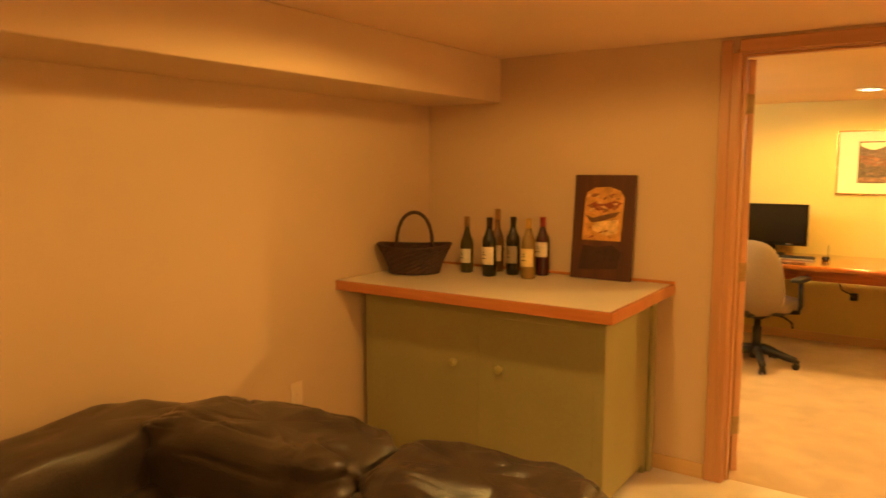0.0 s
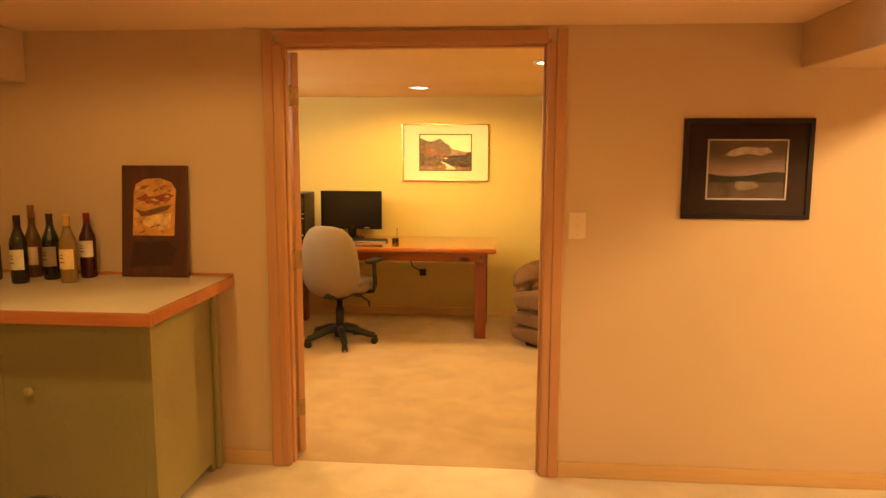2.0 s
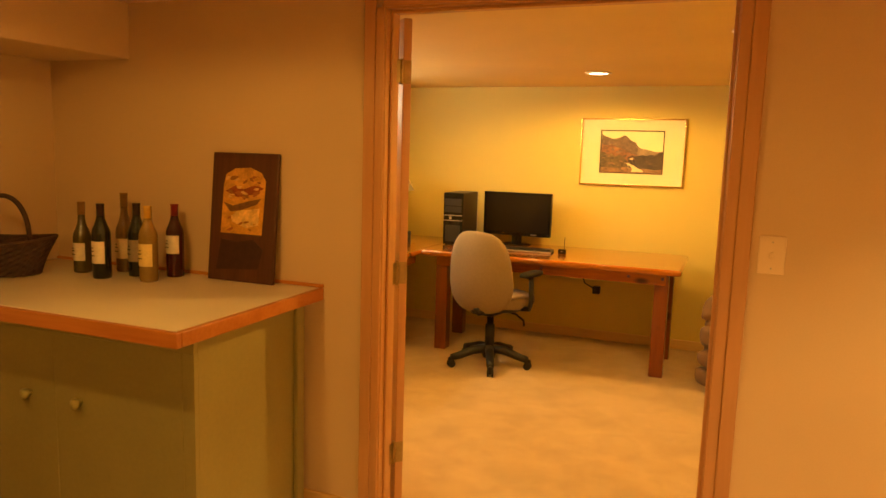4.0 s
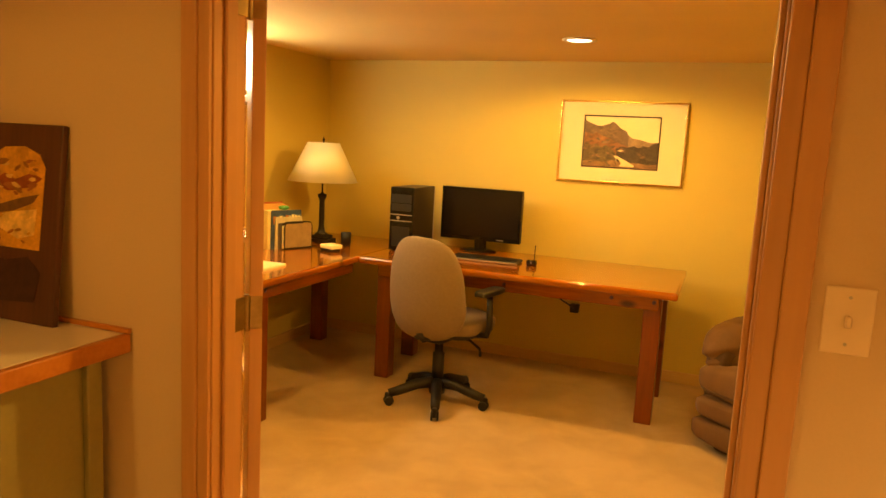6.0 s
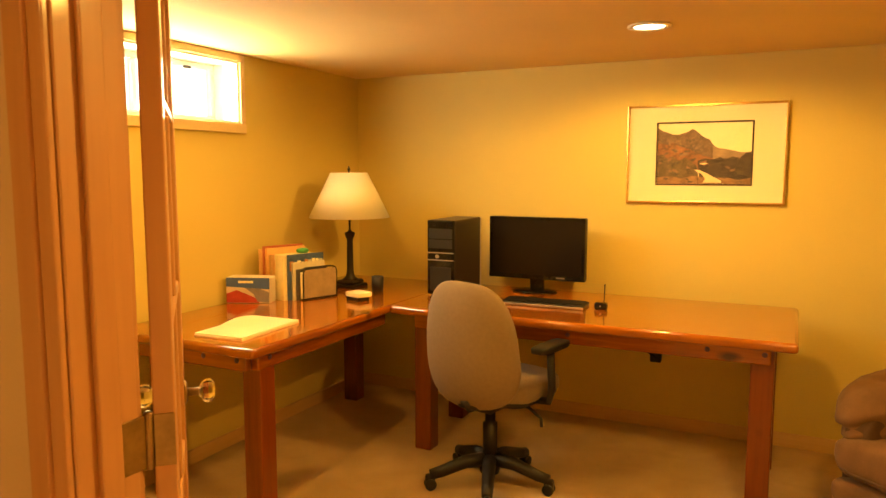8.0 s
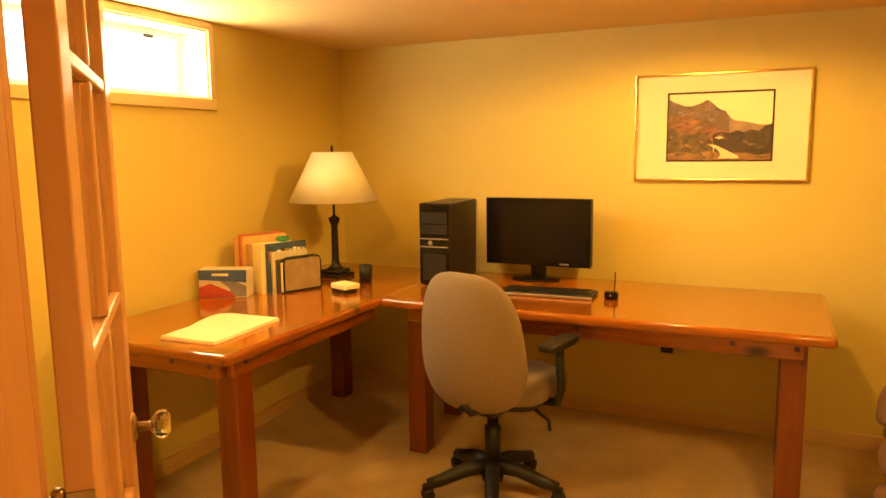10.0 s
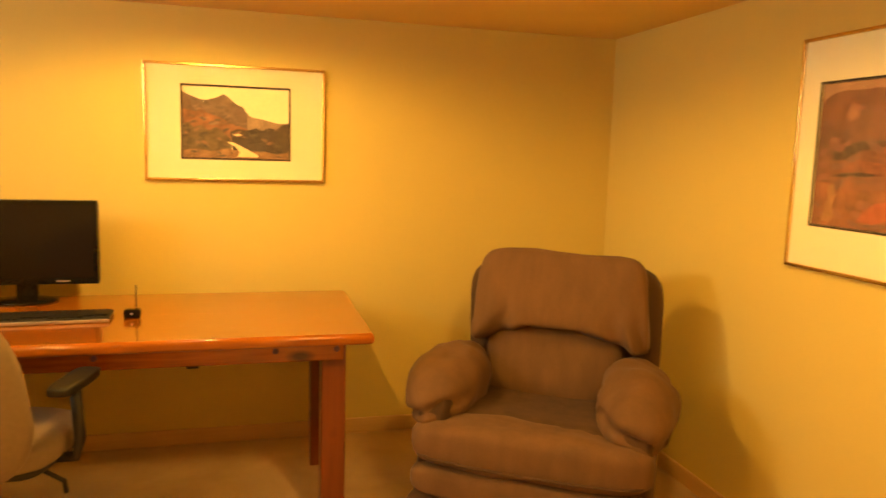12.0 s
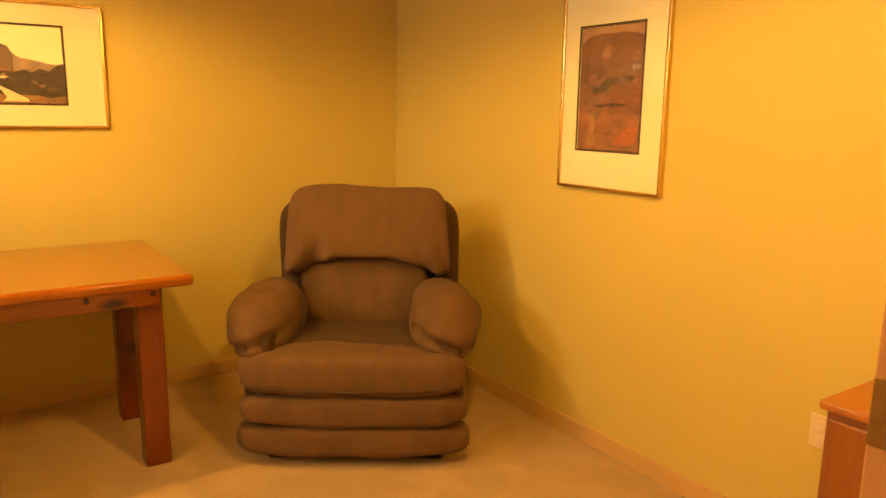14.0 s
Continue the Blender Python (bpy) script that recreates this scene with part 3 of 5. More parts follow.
# ---- ceiling lights ----
def downlight(x, y, z):
    e = thing("ceiling_downlight", pose(x, y, z), "round recessed ceiling downlight, lit", "ceiling light", "office downlights")
    prof = [(0.064, -0.001), (0.09, -0.001), (0.092, -0.006), (0.07, -0.009), (0.066, -0.006), (0.064, -0.001)]
    bm = bmesh.new()
    seg = 32
    rings = [[bm.verts.new((r * math.cos(2 * math.pi * i / seg), r * math.sin(2 * math.pi * i / seg), zz)) for i in range(seg)] for r, zz in prof[:-1]]
    rings.append(rings[0])
    for a, b in zip(rings, rings[1:]):
        for i in range(seg):
            j = (i + 1) % seg
            bm.faces.new((a[i], a[j], b[j], b[i]))
    part("trim_ring", bm, "can", e, smooth=True)
    p = part("lens", lathe([(0.064, -0.004), (0.064, -0.005), (0.04, -0.009), (0.01, -0.011)], 28), "lens", e, "glowing lamp lens", smooth=True)
    p.visible_shadow = False
    return e


for lx, ly, lw in OFFICE_LIGHTS:
    downlight(lx, ly, OH)
# unseen fixtures to go with the lamps, the rear two only with added fill
for lx, ly, lw, cone in BAR_LIGHTS:
    tagged(downlight(lx, ly, BH), group="bar room downlights")
e = thing("ceiling_vent", pose(1.487, 1.668, OH), "small round dark metal vent on the ceiling", "vent")
part("rim", lathe([(0.055, -0.02), (0.05, -0.024), (0.045, -0.02), (0.055, -0.0005)][::-1], 24), "brass", e, smooth=True)

# ---- bar ----
def bar_cabinet():
    x0, x1, y0, y1, zt = -1.6, -0.27, -0.66, -0.02, 0.905
    e = thing("bar_cabinet", pose((x0 + x1) / 2, (y0 + y1) / 2, 0), "olive green painted bar cabinet with two doors", "cabinet")
    hx, hy = (x1 - x0) / 2, (y1 - y0) / 2
    t = 0.02
    part("side_panel", block(-hx, -hy + t, 0.0, -hx + t, hy, zt, 0.002, 1), "green", e)
    bm = bmesh.new()
    pts = [(-hy + t, 0.0), (-hy + 0.1, 0.0), (-hy + 0.12, 0.05), (hy - 0.11, 0.05), (hy - 0.09, 0.0), (hy, 0.0), (hy, zt), (-hy + t, zt)]
    a = [bm.verts.new((hx - t, y, z)) for y, z in pts]
    b = [bm.verts.new((hx, y, z)) for y, z in pts]
    bm.faces.new(a[::-1]), bm.faces.new(b)
    for i in range(len(pts)):
        j = (i + 1) % len(pts)
        bm.faces.new((a[i], a[j], b[j], b[i]))
    bmesh.ops.recalc_face_normals(bm, faces=bm.faces[:])
    part("side_panel", bm, "green", e)
    # face frame with two cut-outs at the foot
    c = [(-hx, 0), (-hx + 0.05, 0), (-hx + 0.07, 0.056), (-0.12, 0.056), (-0.09, 0.0), (0.05, 0.0), (0.07, 0.056), (hx - 0.06, 0.056), (hx - 0.04, 0.0), (hx, 0.0), (hx, 0.1), (-hx, 0.1)]
    part("base_rail", sheet(c, -hy, t), "green", e)
    part("top_rail", block(-hx, -hy, 0.83, hx, -hy + t, zt, 0.001, 1), "green", e)
    part("face_stile", block(-hx, -hy, 0.1, -hx + 0.05, -hy + t, 0.83, 0.001, 1), "green", e)
    part("face_stile", block(hx - 0.05, -hy, 0.1, hx, -hy + t, 0.83, 0.001, 1), "green", e)
    for xa, xb, kx in ((-hx + 0.0505, 0.0297, -0.097), (0.0303, hx - 0.0505, 0.154)):
        d = part("door", block(xa, -hy - 0.001, 0.1005, xb, -hy + t, 0.8295, 0.001, 1), "green", e)
        part("knob", lathe([(0.009, 0), (0.009, 0.012), (0.019, 0.02), (0.02, 0.03), (0.012, 0.037)], 16), "knob_wood", d, "round painted wooden knob", True,
             m=Matrix.Translation((kx, -hy - 0.001, 0.588)) @ pose(0, 0, 0, 90))
    part("back_board", block(-hx + t, hy - 0.01, 0.06, hx - t, hy, zt), "dark", e)
    part("bottom_board", block(-hx + t, -hy + t, 0.06, hx - t, hy - 0.01, 0.075), "dark", e)
    part("corner_post", block(hx + 0.002, hy - 0.06, 0.0, hx + 0.022, hy - 0.012, zt, 0.003, 1), "green", e)
    return e


bar_cabinet()
e = thing("bar_counter", pose(-0.91, -0.42, 0.905), "white laminate bar counter with orange wood edging", "counter")
part("top", block(-0.735, -0.4, 0.006, 0.713, 0.415, 0.05, 0.001, 1), "laminate", e)
part("front_edging", block(-0.735, -0.423, 0.0, 0.736, -0.4005, 0.049, 0.004, 2), "bar_edge", e, "orange-stained wood edging")
part("end_edging", block(0.7135, -0.4, 0.0, 0.736, 0.415, 0.049, 0.004, 2), "bar_edge", e, "orange-stained wood edging")
part("back_strip", block(-0.735, 0.405, 0.0505, 0.735, 0.419, 0.064, 0.002, 1), "bar_edge", e)
CT = 0.955


def bottle(x, y, h, body, label_c, cap, rot=0.0, slope=False, band=(0.28, 0.62)):
    e = thing("wine_bottle", pose(x, y, CT, 0, 0, rot), "", "bottle", "wine bottles on the bar")
    r = 0.037
    s = h / 0.32
    sh = 0.16 if slope else 0.19
    prof = [(0.03, 0.0), (r - 0.002, 0.002), (r, 0.01), (r, sh * s), (r * 0.93, (sh + 0.018) * s), (r * 0.68, (sh + 0.04) * s), (0.017, (sh + 0.065) * s), (0.0145, (sh + 0.085) * s)]
    prof.append((0.0138, 0.268 * s))
    part("body", lathe(prof, 28), flat_mat("bottle_" + body, {"green": (0.012, 0.012, 0.006), "amber": (0.12, 0.06, 0.014), "clear": (0.24, 0.15, 0.04), "olive": (0.07, 0.05, 0.012), "red": (0.05, 0.006, 0.006)}[body], 0.1, 0.1), e, smooth=True)
    part("capsule", lathe([(0.0155, 0.262 * s), (0.0155, 0.312 * s), (0.017, 0.314 * s), (0.017, h - 0.001), (0.012, h)], 20),
         flat_mat("capsule_" + cap, {"dark": (0.03, 0.012, 0.01), "gold": (0.62, 0.36, 0.07), "red": (0.25, 0.02, 0.015), "tan": (0.28, 0.15, 0.05)}[cap], 0.35), e, smooth=True)
    # paper wrap, open at the back
    bm = bmesh.new()
    z0, z1 = band[0] * sh * s, band[0] * sh * s + band[1] * sh * s
    n = 16
    lo, hi = [], []
    for i in range(n + 1):
        a = math.radians(-170 + 160 * i / n)
        lo.append(bm.verts.new(((r + 0.0006) * math.cos(a), (r + 0.0006) * math.sin(a), z0)))
        hi.append(bm.verts.new(((r + 0.0006) * math.cos(a), (r + 0.0006) * math.sin(a), z1)))
    for i in range(n):
        bm.faces.new((lo[i], lo[i + 1], hi[i + 1], hi[i]))
    w = part("paper_wrap", bm, flat_mat("wrap_" + label_c, {"white": (0.72, 0.62, 0.48), "yellow": (0.78, 0.6, 0.25), "grey": (0.3, 0.23, 0.16), "cream": (0.68, 0.5, 0.3)}[label_c], 0.7), e, "paper wrap", True)
    bm = bmesh.new()
    for k, zz in enumerate((0.35, 0.55, 0.7)):
        zc = z0 + (z1 - z0) * zz
        hw = 0.012 - 0.003 * k
        box(bm, -hw, -r - 0.0022, zc - 0.002, hw, -r - 0.0008, zc + 0.002)
    part("print_bars", bm, "dark", w)
    return e


for args, text in (
    ((-1.25, -0.215, 0.305, "olive", "white", "tan"), "olive glass wine bottle with a small white paper wrap"),
    ((-1.07, -0.28, 0.31, "green", "white", "dark"), "dark wine bottle with a wide white paper wrap"),
    ((-1.12, -0.107, 0.345, "amber", "cream", "tan"), "tall amber wine bottle with a cream paper wrap"),
    ((-0.99, -0.167, 0.31, "green", "grey", "dark"), "dark wine bottle with a grey paper wrap"),
    ((-0.861, -0.238, 0.31, "clear", "yellow", "gold"), "pale wine bottle with yellow wrap and gold capsule"),
    ((-0.85, -0.098, 0.31, "red", "white", "red"), "red wine bottle with a red capsule"),
):
    tagged(bottle(*args, rot=-15 + 8 * (args[0] + 1), slope=args[3] in ("olive", "amber"), band=(0.35, 0.5) if args[3] != "red" else (0.55, 0.42)), text)


def basket():
    e = thing("basket", pose(-1.455, -0.42, CT, 0, 0, 32), "dark brown wicker basket with a tall handle", "basket")
    bm = bmesh.new()
    n, k = 72, 13
    rings = []
    for i in range(k):
        f = i / (k - 1)
        z = 0.004 + 0.135 * f
        row = []
        for j in range(n):
            a = 2 * math.pi * j / n
            w = 0.003 * (1 if (j // 2 + i) % 2 else -1)
            rx, ry = 0.135 + 0.065 * f ** 1.3 + w, 0.095 + 0.055 * f ** 1.3 + w
            row.append(bm.verts.new((rx * math.cos(a), ry * math.sin(a), z + 0.018 * f * math.cos(a) ** 2)))
        rings.append(row)
    for i in range(k - 1, -1, -1):
        f = i / (k - 1)
        rings.append([bm.verts.new((v.co.x * 0.93, v.co.y * 0.93, v.co.z + (0.004 if i == 0 else 0))) for v in rings[i]])
    for a, b in zip(rings, rings[1:]):
        for j in range(n):
            m2 = (j + 1) % n
            bm.faces.new((a[j], a[m2], b[m2], b[j]))
    bm.faces.new(rings[0][::-1]), bm.faces.new(rings[-1])
    part("bowl", bm, "wicker", e)
    rim = [(0.197 * math.cos(a), 0.147 * math.sin(a), 0.143 + 0.018 * math.cos(a) ** 2) for a in [2 * math.pi * i / 40 for i in range(41)]]
    part("rim", tube(rim, 0.008, 8), "wicker", e, smooth=True)
    hp = [(0.0 + 0.098 * math.cos(a), 0.0, 0.12 + 0.21 * max(0.0, math.sin(a)) ** 0.75) for a in [math.pi * i / 24 for i in range(25)]]
    part("handle", tube(hp, 0.010, 10), "wicker", e, smooth=True)
    return e


basket()


def dabs(parent, rect, n, palette, y, seed, size=0.012):
    """Short strokes of paint scattered over a picture, one mesh a colour."""
    rnd = random.Random(seed)
    x0, x1, z0, z1 = rect
    for name, color in palette:
        bm = bmesh.new()
        for _ in range(n):
            cx, cz, r, t = rnd.uniform(x0, x1), rnd.uniform(z0, z1), size * rnd.uniform(0.4, 1.3), rnd.uniform(-0.6, 0.6)
            pts = []
            for k in range(7):
                q = 2 * math.pi * k / 7
                u, w = 1.7 * r * math.cos(q) * rnd.uniform(0.7, 1.1), 0.6 * r * math.sin(q) * rnd.uniform(0.7, 1.2)
                pts.append((min(x1, max(x0, cx + u * math.cos(t) - w * math.sin(t))), min(z1, max(z0, cz + u * math.sin(t) + w * math.cos(t)))))
            yy = y - rnd.uniform(0, 0.0003)
            bm.faces.new([bm.verts.new((px, yy, pz)) for px, pz in pts])
        tagged(part("paint_layer", bm, flat_mat("stroke_" + name, color, 0.6, 0.2, 40), parent), kind="stuff")


def plaque():
    w, h = 0.325, 0.535
    e = thing("wine_plaque", pose(-0.541, -0.072, CT, -5.5), "dark wooden plaque with an orange painted picture, leaning on the wall", "picture")
    part("board", block(-w / 2, 0, 0, w / 2, 0.02, h, 0.004, 2), "plaque", e)
    part("painted_field", sheet([(-0.105, 0.2), (0.1, 0.2), (0.108, 0.42), (0.085, 0.455), (0.03, 0.475), (-0.045, 0.47), (-0.09, 0.445), (-0.1, 0.4)], -0.0015, 0.0012), flat_mat("orange_paint", (0.62, 0.3, 0.06), 0.5, 0.35, 14), e)
    part("painted_hat", sheet([(-0.09, 0.375), (-0.03, 0.352), (0.05, 0.36), (0.1, 0.392), (0.06, 0.405), (0.0, 0.385), (-0.04, 0.4)], -0.0025, 0.0008), flat_mat("rust_paint", (0.28, 0.06, 0.02), 0.5, 0.3, 30), e)
    part("painted_shade", sheet([(-0.098, 0.33), (-0.05, 0.315), (0.02, 0.335), (0.09, 0.35), (0.07, 0.325), (0.0, 0.3), (-0.06, 0.29)], -0.0025, 0.0008), flat_mat("brown_paint", (0.16, 0.07, 0.025), 0.5, 0.3, 30), e)
    part("painted_light", sheet([(-0.06, 0.285), (0.0, 0.298), (0.085, 0.31), (0.08, 0.24), (0.02, 0.225), (-0.05, 0.25)], -0.0025, 0.0008), flat_mat("yellow_paint", (0.78, 0.5, 0.16), 0.5, 0.3, 30), e)
    part("painted_shadow", sheet([(-0.12, 0.045), (0.09, 0.06), (0.11, 0.14), (0.06, 0.18), (-0.02, 0.165), (-0.1, 0.175)], -0.0015, 0.0012), flat_mat("umber_paint", (0.04, 0.012, 0.008), 0.5, 0.3, 30), e)
    dabs(e, (-0.088, 0.085, 0.21, 0.44), 9, (("ochre", (0.55, 0.26, 0.05)), ("straw", (0.68, 0.42, 0.13)), ("rust", (0.36, 0.12, 0.04)), ("bark", (0.3, 0.12, 0.035))), -0.0036, 4)
    return e


plaque()


# ---- wall plates ----
def wall_plate(m, label, toggle, w=0.075, h=0.118):
    e = thing("light_switch" if toggle else "wall_socket", m, label, "switch" if toggle else "socket")
    part("plate", block(-w / 2, -0.006, -h / 2, w / 2, 0, h / 2, 0.003, 2), "white_plate", e)
    if toggle:
        part("toggle", block(-0.005, -0.016, -0.012, 0.005, -0.006, 0.01, 0.002, 1), "white_plate", e)
    else:
        for z in (-0.022, 0.022):
            part("outlet", lathe([(0.017, 0), (0.017, 0.003), (0.014, 0.004)], 20), "white_plate", e, m=Matrix.Translation((0, -0.006, z)) @ pose(0, 0, 0, 90))
    for z in (-0.042, 0.042) if toggle else (0.0,):
        part("screw", lathe([(0.003, 0), (0.003, 0.0012)], 10), "silver", e, m=Matrix.Translation((0, -0.006, z)) @ pose(0, 0, 0, 90))
    return e


wall_plate(pose(1.464, 0, 1.22), "cream light switch on the tan wall", True, 0.08, 0.122)
wall_plate(pose(BX0, -1.128, 0.436, 0, 0, 90), "cream wall socket low on the tan wall", False)
wall_plate(pose(OX1, 0.84, 0.434, 0, 0, -90), "white wall socket on the cream wall", False, 0.068, 0.108)


# ---- framed pictures ----
def framed(name, m, w, h, label, frame_mat, mat_mat, ix0, ix1, iz0, iz1, fw=0.012, line=None, depth=0.022):
    """Frame of w by h about its middle, mat board with an opening, glass on top; local -y is the front."""
    e = thing(name, m, label, "picture")
    for xa, xb, za, zb in ((-w / 2, w / 2, h / 2 - fw, h / 2), (-w / 2, w / 2, -h / 2, -h / 2 + fw)):
        part("frame_rail", block(xa, -depth, za, xb, 0, zb, 0.002, 2), frame_mat, e)
    for xa, xb in ((-w / 2, -w / 2 + fw), (w / 2 - fw, w / 2)):
        part("frame_stile", block(xa, -depth, -h / 2 + fw, xb, 0, h / 2 - fw, 0.002, 2), frame_mat, e)
    bm = bmesh.new()
    X0, X1, Z0, Z1 = -w / 2 + fw, w / 2 - fw, -h / 2 + fw, h / 2 - fw
    y0, y1 = -0.012, -0.008
    box(bm, X0, y0, Z0, ix0, y1, Z1), box(bm, ix1, y0, Z0, X1, y1, Z1), box(bm, ix0, y0, Z0, ix1, y1, iz0), box(bm, ix0, y0, iz1, ix1, y1, Z1)
    part("mat_board", bm, mat_mat, e)
    if line:
        bm = bmesh.new()
        t = 0.007
        box(bm, ix0 - t, y0 - 0.002, iz0 - t, ix1 + t, y0 - 0.0002, iz0), box(bm, ix0 - t, y0 - 0.002, iz1, ix1 + t, y0 - 0.0002, iz1 + t)
        box(bm, ix0 - t, y0 - 0.002, iz0, ix0, y0 - 0.0002, iz1), box(bm, ix1, y0 - 0.002, iz0, ix1 + t, y0 - 0.0002, iz1)
        part("fillet", bm, line, e)
    part("backing", block(X0, -0.006, Z0, X1, -0.002, Z1), "black_mat", e)
    g = part("glass", block(X0, -0.0165, Z0, X1, -0.0155, Z1), "picture_glass", e)
    g.visible_shadow = False
    return e


# mountain print over the desk
AW, AH = 0.815, 0.537
e = framed("mountain_print", pose(0.572, OY1, 1.556), AW, AH, "gold-framed mountain landscape print with a wide cream mat", "gold", "mat_board", -0.242, 0.24, -0.162, 0.168, line="dark")
x0, x1, z0, z1 = -0.24, 0.238, -0.16, 0.166
PW, PH = x1 - x0, z1 - z0


def on_print(*uv):
    """Points of the mountain print from fractions of its width and height."""
    return [(x0 + PW * u, z0 + PH * v) for u, v in uv]


part("print_sky", block(x0, -0.0068, z0, x1, -0.0062, z1), flat_mat("print_sky", (0.74, 0.6, 0.36), 0.8, 0.06, 6), e)
part("print_mountain", sheet(on_print((0, 0.3), (0, 0.93), (0.05, 0.88), (0.1, 0.855), (0.16, 0.82), (0.22, 0.815), (0.28, 0.84), (0.33, 0.865), (0.37, 0.905), (0.4, 0.89), (0.44, 0.845), (0.48, 0.785), (0.53, 0.745), (0.56, 0.735), (0.59, 0.66), (0.63, 0.6), (0.63, 0.3)), -0.0076, 0.0006), flat_mat("print_rock", (0.115, 0.068, 0.043), 0.8, 0.55, 16), e)
part("print_far_hills", sheet(on_print((0.6, 0.3), (0.6, 0.63), (0.66, 0.585), (0.72, 0.575), (0.8, 0.55), (0.88, 0.52), (0.94, 0.515), (1, 0.53), (1, 0.3)), -0.0078, 0.0006), flat_mat("print_haze", (0.216, 0.137, 0.083), 0.8, 0.3, 18), e)
part("print_slope", sheet(on_print((0, 0.2), (0, 0.68), (0.08, 0.66), (0.15, 0.7), (0.24, 0.62), (0.34, 0.58), (0.44, 0.5), (0.52, 0.46), (0.6, 0.42), (0.6, 0.2)), -0.0084, 0.0006), flat_mat("print_slope", (0.173, 0.068, 0.030), 0.8, 0.5, 22), e)
part("print_trees", sheet(on_print((0.46, 0.1), (0.44, 0.38), (0.52, 0.42), (0.6, 0.4), (0.68, 0.44), (0.74, 0.4), (0.8, 0.45), (0.88, 0.43), (0.94, 0.5), (1, 0.52), (1, 0.05)), -0.0092, 0.0006), flat_mat("print_trees", (0.043, 0.026, 0.016), 0.8, 0.5, 30), e)
part("print_brush", sheet(on_print((0, 0.02), (0, 0.46), (0.05, 0.5), (0.1, 0.42), (0.16, 0.46), (0.24, 0.38), (0.3, 0.44), (0.38, 0.36), (0.44, 0.28), (0.46, 0.02)), -0.0095, 0.0006), flat_mat("print_brush", (0.086, 0.054, 0.024), 0.8, 0.5, 30), e)
part("print_ground", sheet(on_print((0, 0), (0, 0.1), (0.14, 0.13), (0.26, 0.09), (0.4, 0.14), (0.55, 0.1), (0.75, 0.11), (0.88, 0.07), (1, 0.1), (1, 0)), -0.01, 0.0006), flat_mat("print_ground", (0.202, 0.101, 0.043), 0.8, 0.4, 26), e)
dabs(e, (x0 + 0.006, x1 - 0.006, z0 + 0.006, z0 + 0.14), 16, (("moss", (0.072, 0.047, 0.022)), ("clay", (0.187, 0.086, 0.040)), ("shade", (0.050, 0.030, 0.018))), -0.0106, 7, 0.010)
dabs(e, (x0 + 0.006, x0 + 0.25, z0 + 0.15, z0 + 0.24), 20, (("stone", (0.173, 0.101, 0.061)), ("rock_shade", (0.065, 0.040, 0.025))), -0.0096, 8, 0.009)
part("print_river", sheet(on_print((0.4, 0.235), (0.47, 0.225), (0.56, 0.16), (0.7, 0.05), (0.7, 0.02), (0.5, 0.02), (0.53, 0.08), (0.49, 0.16)), -0.0118, 0.0006), flat_mat("print_river", (0.66, 0.48, 0.26), 0.8, 0.15, 12), e)
part("print_pool", sheet(on_print((0.46, 0.335), (0.52, 0.35), (0.55, 0.335), (0.5, 0.315)), -0.0118, 0.0006), flat_mat("print_river", (0.66, 0.48, 0.26)), e)

# red rock print on the right wall
e = framed("red_rock_print", pose(OX1, 1.774, 1.48, 0, 0, -90), 0.542, 0.79, "gold-framed red rock print with a wide cream mat", "gold", "mat_board", -0.172, 0.152, -0.237, 0.2365, line="dark")
x0, x1, z0, z1 = -0.17, 0.15, -0.235, 0.2345
PW, PH = x1 - x0, z1 - z0
part("print_sky", block(x0, -0.0068, z0, x1, -0.0062, z1), flat_mat("red_sky", (0.28, 0.14, 0.07), 0.8, 0.2, 9), e)
part("print_cliff", sheet(on_print((0, 0.06), (0, 0.86), (0.06, 0.9), (0.15, 0.93), (0.3, 0.945), (0.5, 0.94), (0.7, 0.945), (0.88, 0.93), (1, 0.9), (1, 0.06)), -0.0076, 0.0006), flat_mat("red_cliff", (0.136, 0.051, 0.025), 0.8, 0.4, 9), e)
part("print_bluff", sheet(on_print((0, 0.5), (0, 0.7), (0.1, 0.72), (0.25, 0.66), (0.4, 0.68), (0.4, 0.5)), -0.008, 0.0006), flat_mat("red_bluff", (0.099, 0.040, 0.022), 0.8, 0.4, 12), e)
part("print_ledge", sheet(on_print((0.2, 0.46), (0.22, 0.56), (0.4, 0.58), (0.6, 0.595), (0.85, 0.6), (0.93, 0.575), (0.8, 0.55), (0.55, 0.53), (0.38, 0.47)), -0.0084, 0.0006), flat_mat("dark_ledge", (0.062, 0.031, 0.017), 0.8, 0.5, 20), e)
part("print_bands", sheet(on_print((0.15, 0.37), (0.3, 0.41), (0.55, 0.47), (0.75, 0.45), (1, 0.47), (1, 0.3), (0.7, 0.33), (0.4, 0.35)), -0.0088, 0.0006), flat_mat("rust_band", (0.161, 0.053, 0.024), 0.8, 0.4, 16), e)
part("print_gully", sheet(on_print((0.2, 0.35), (0.35, 0.375), (0.6, 0.385), (0.8, 0.37), (0.7, 0.355), (0.4, 0.345)), -0.0092, 0.0006), flat_mat("dark_ledge", (0.062, 0.031, 0.017)), e)
part("print_foot", sheet(on_print((0, 0), (0, 0.31), (0.2, 0.3), (0.45, 0.33), (0.8, 0.3), (1, 0.28), (1, 0)), -0.0094, 0.0006), flat_mat("rust_foot", (0.180, 0.062, 0.025), 0.8, 0.45, 14), e)
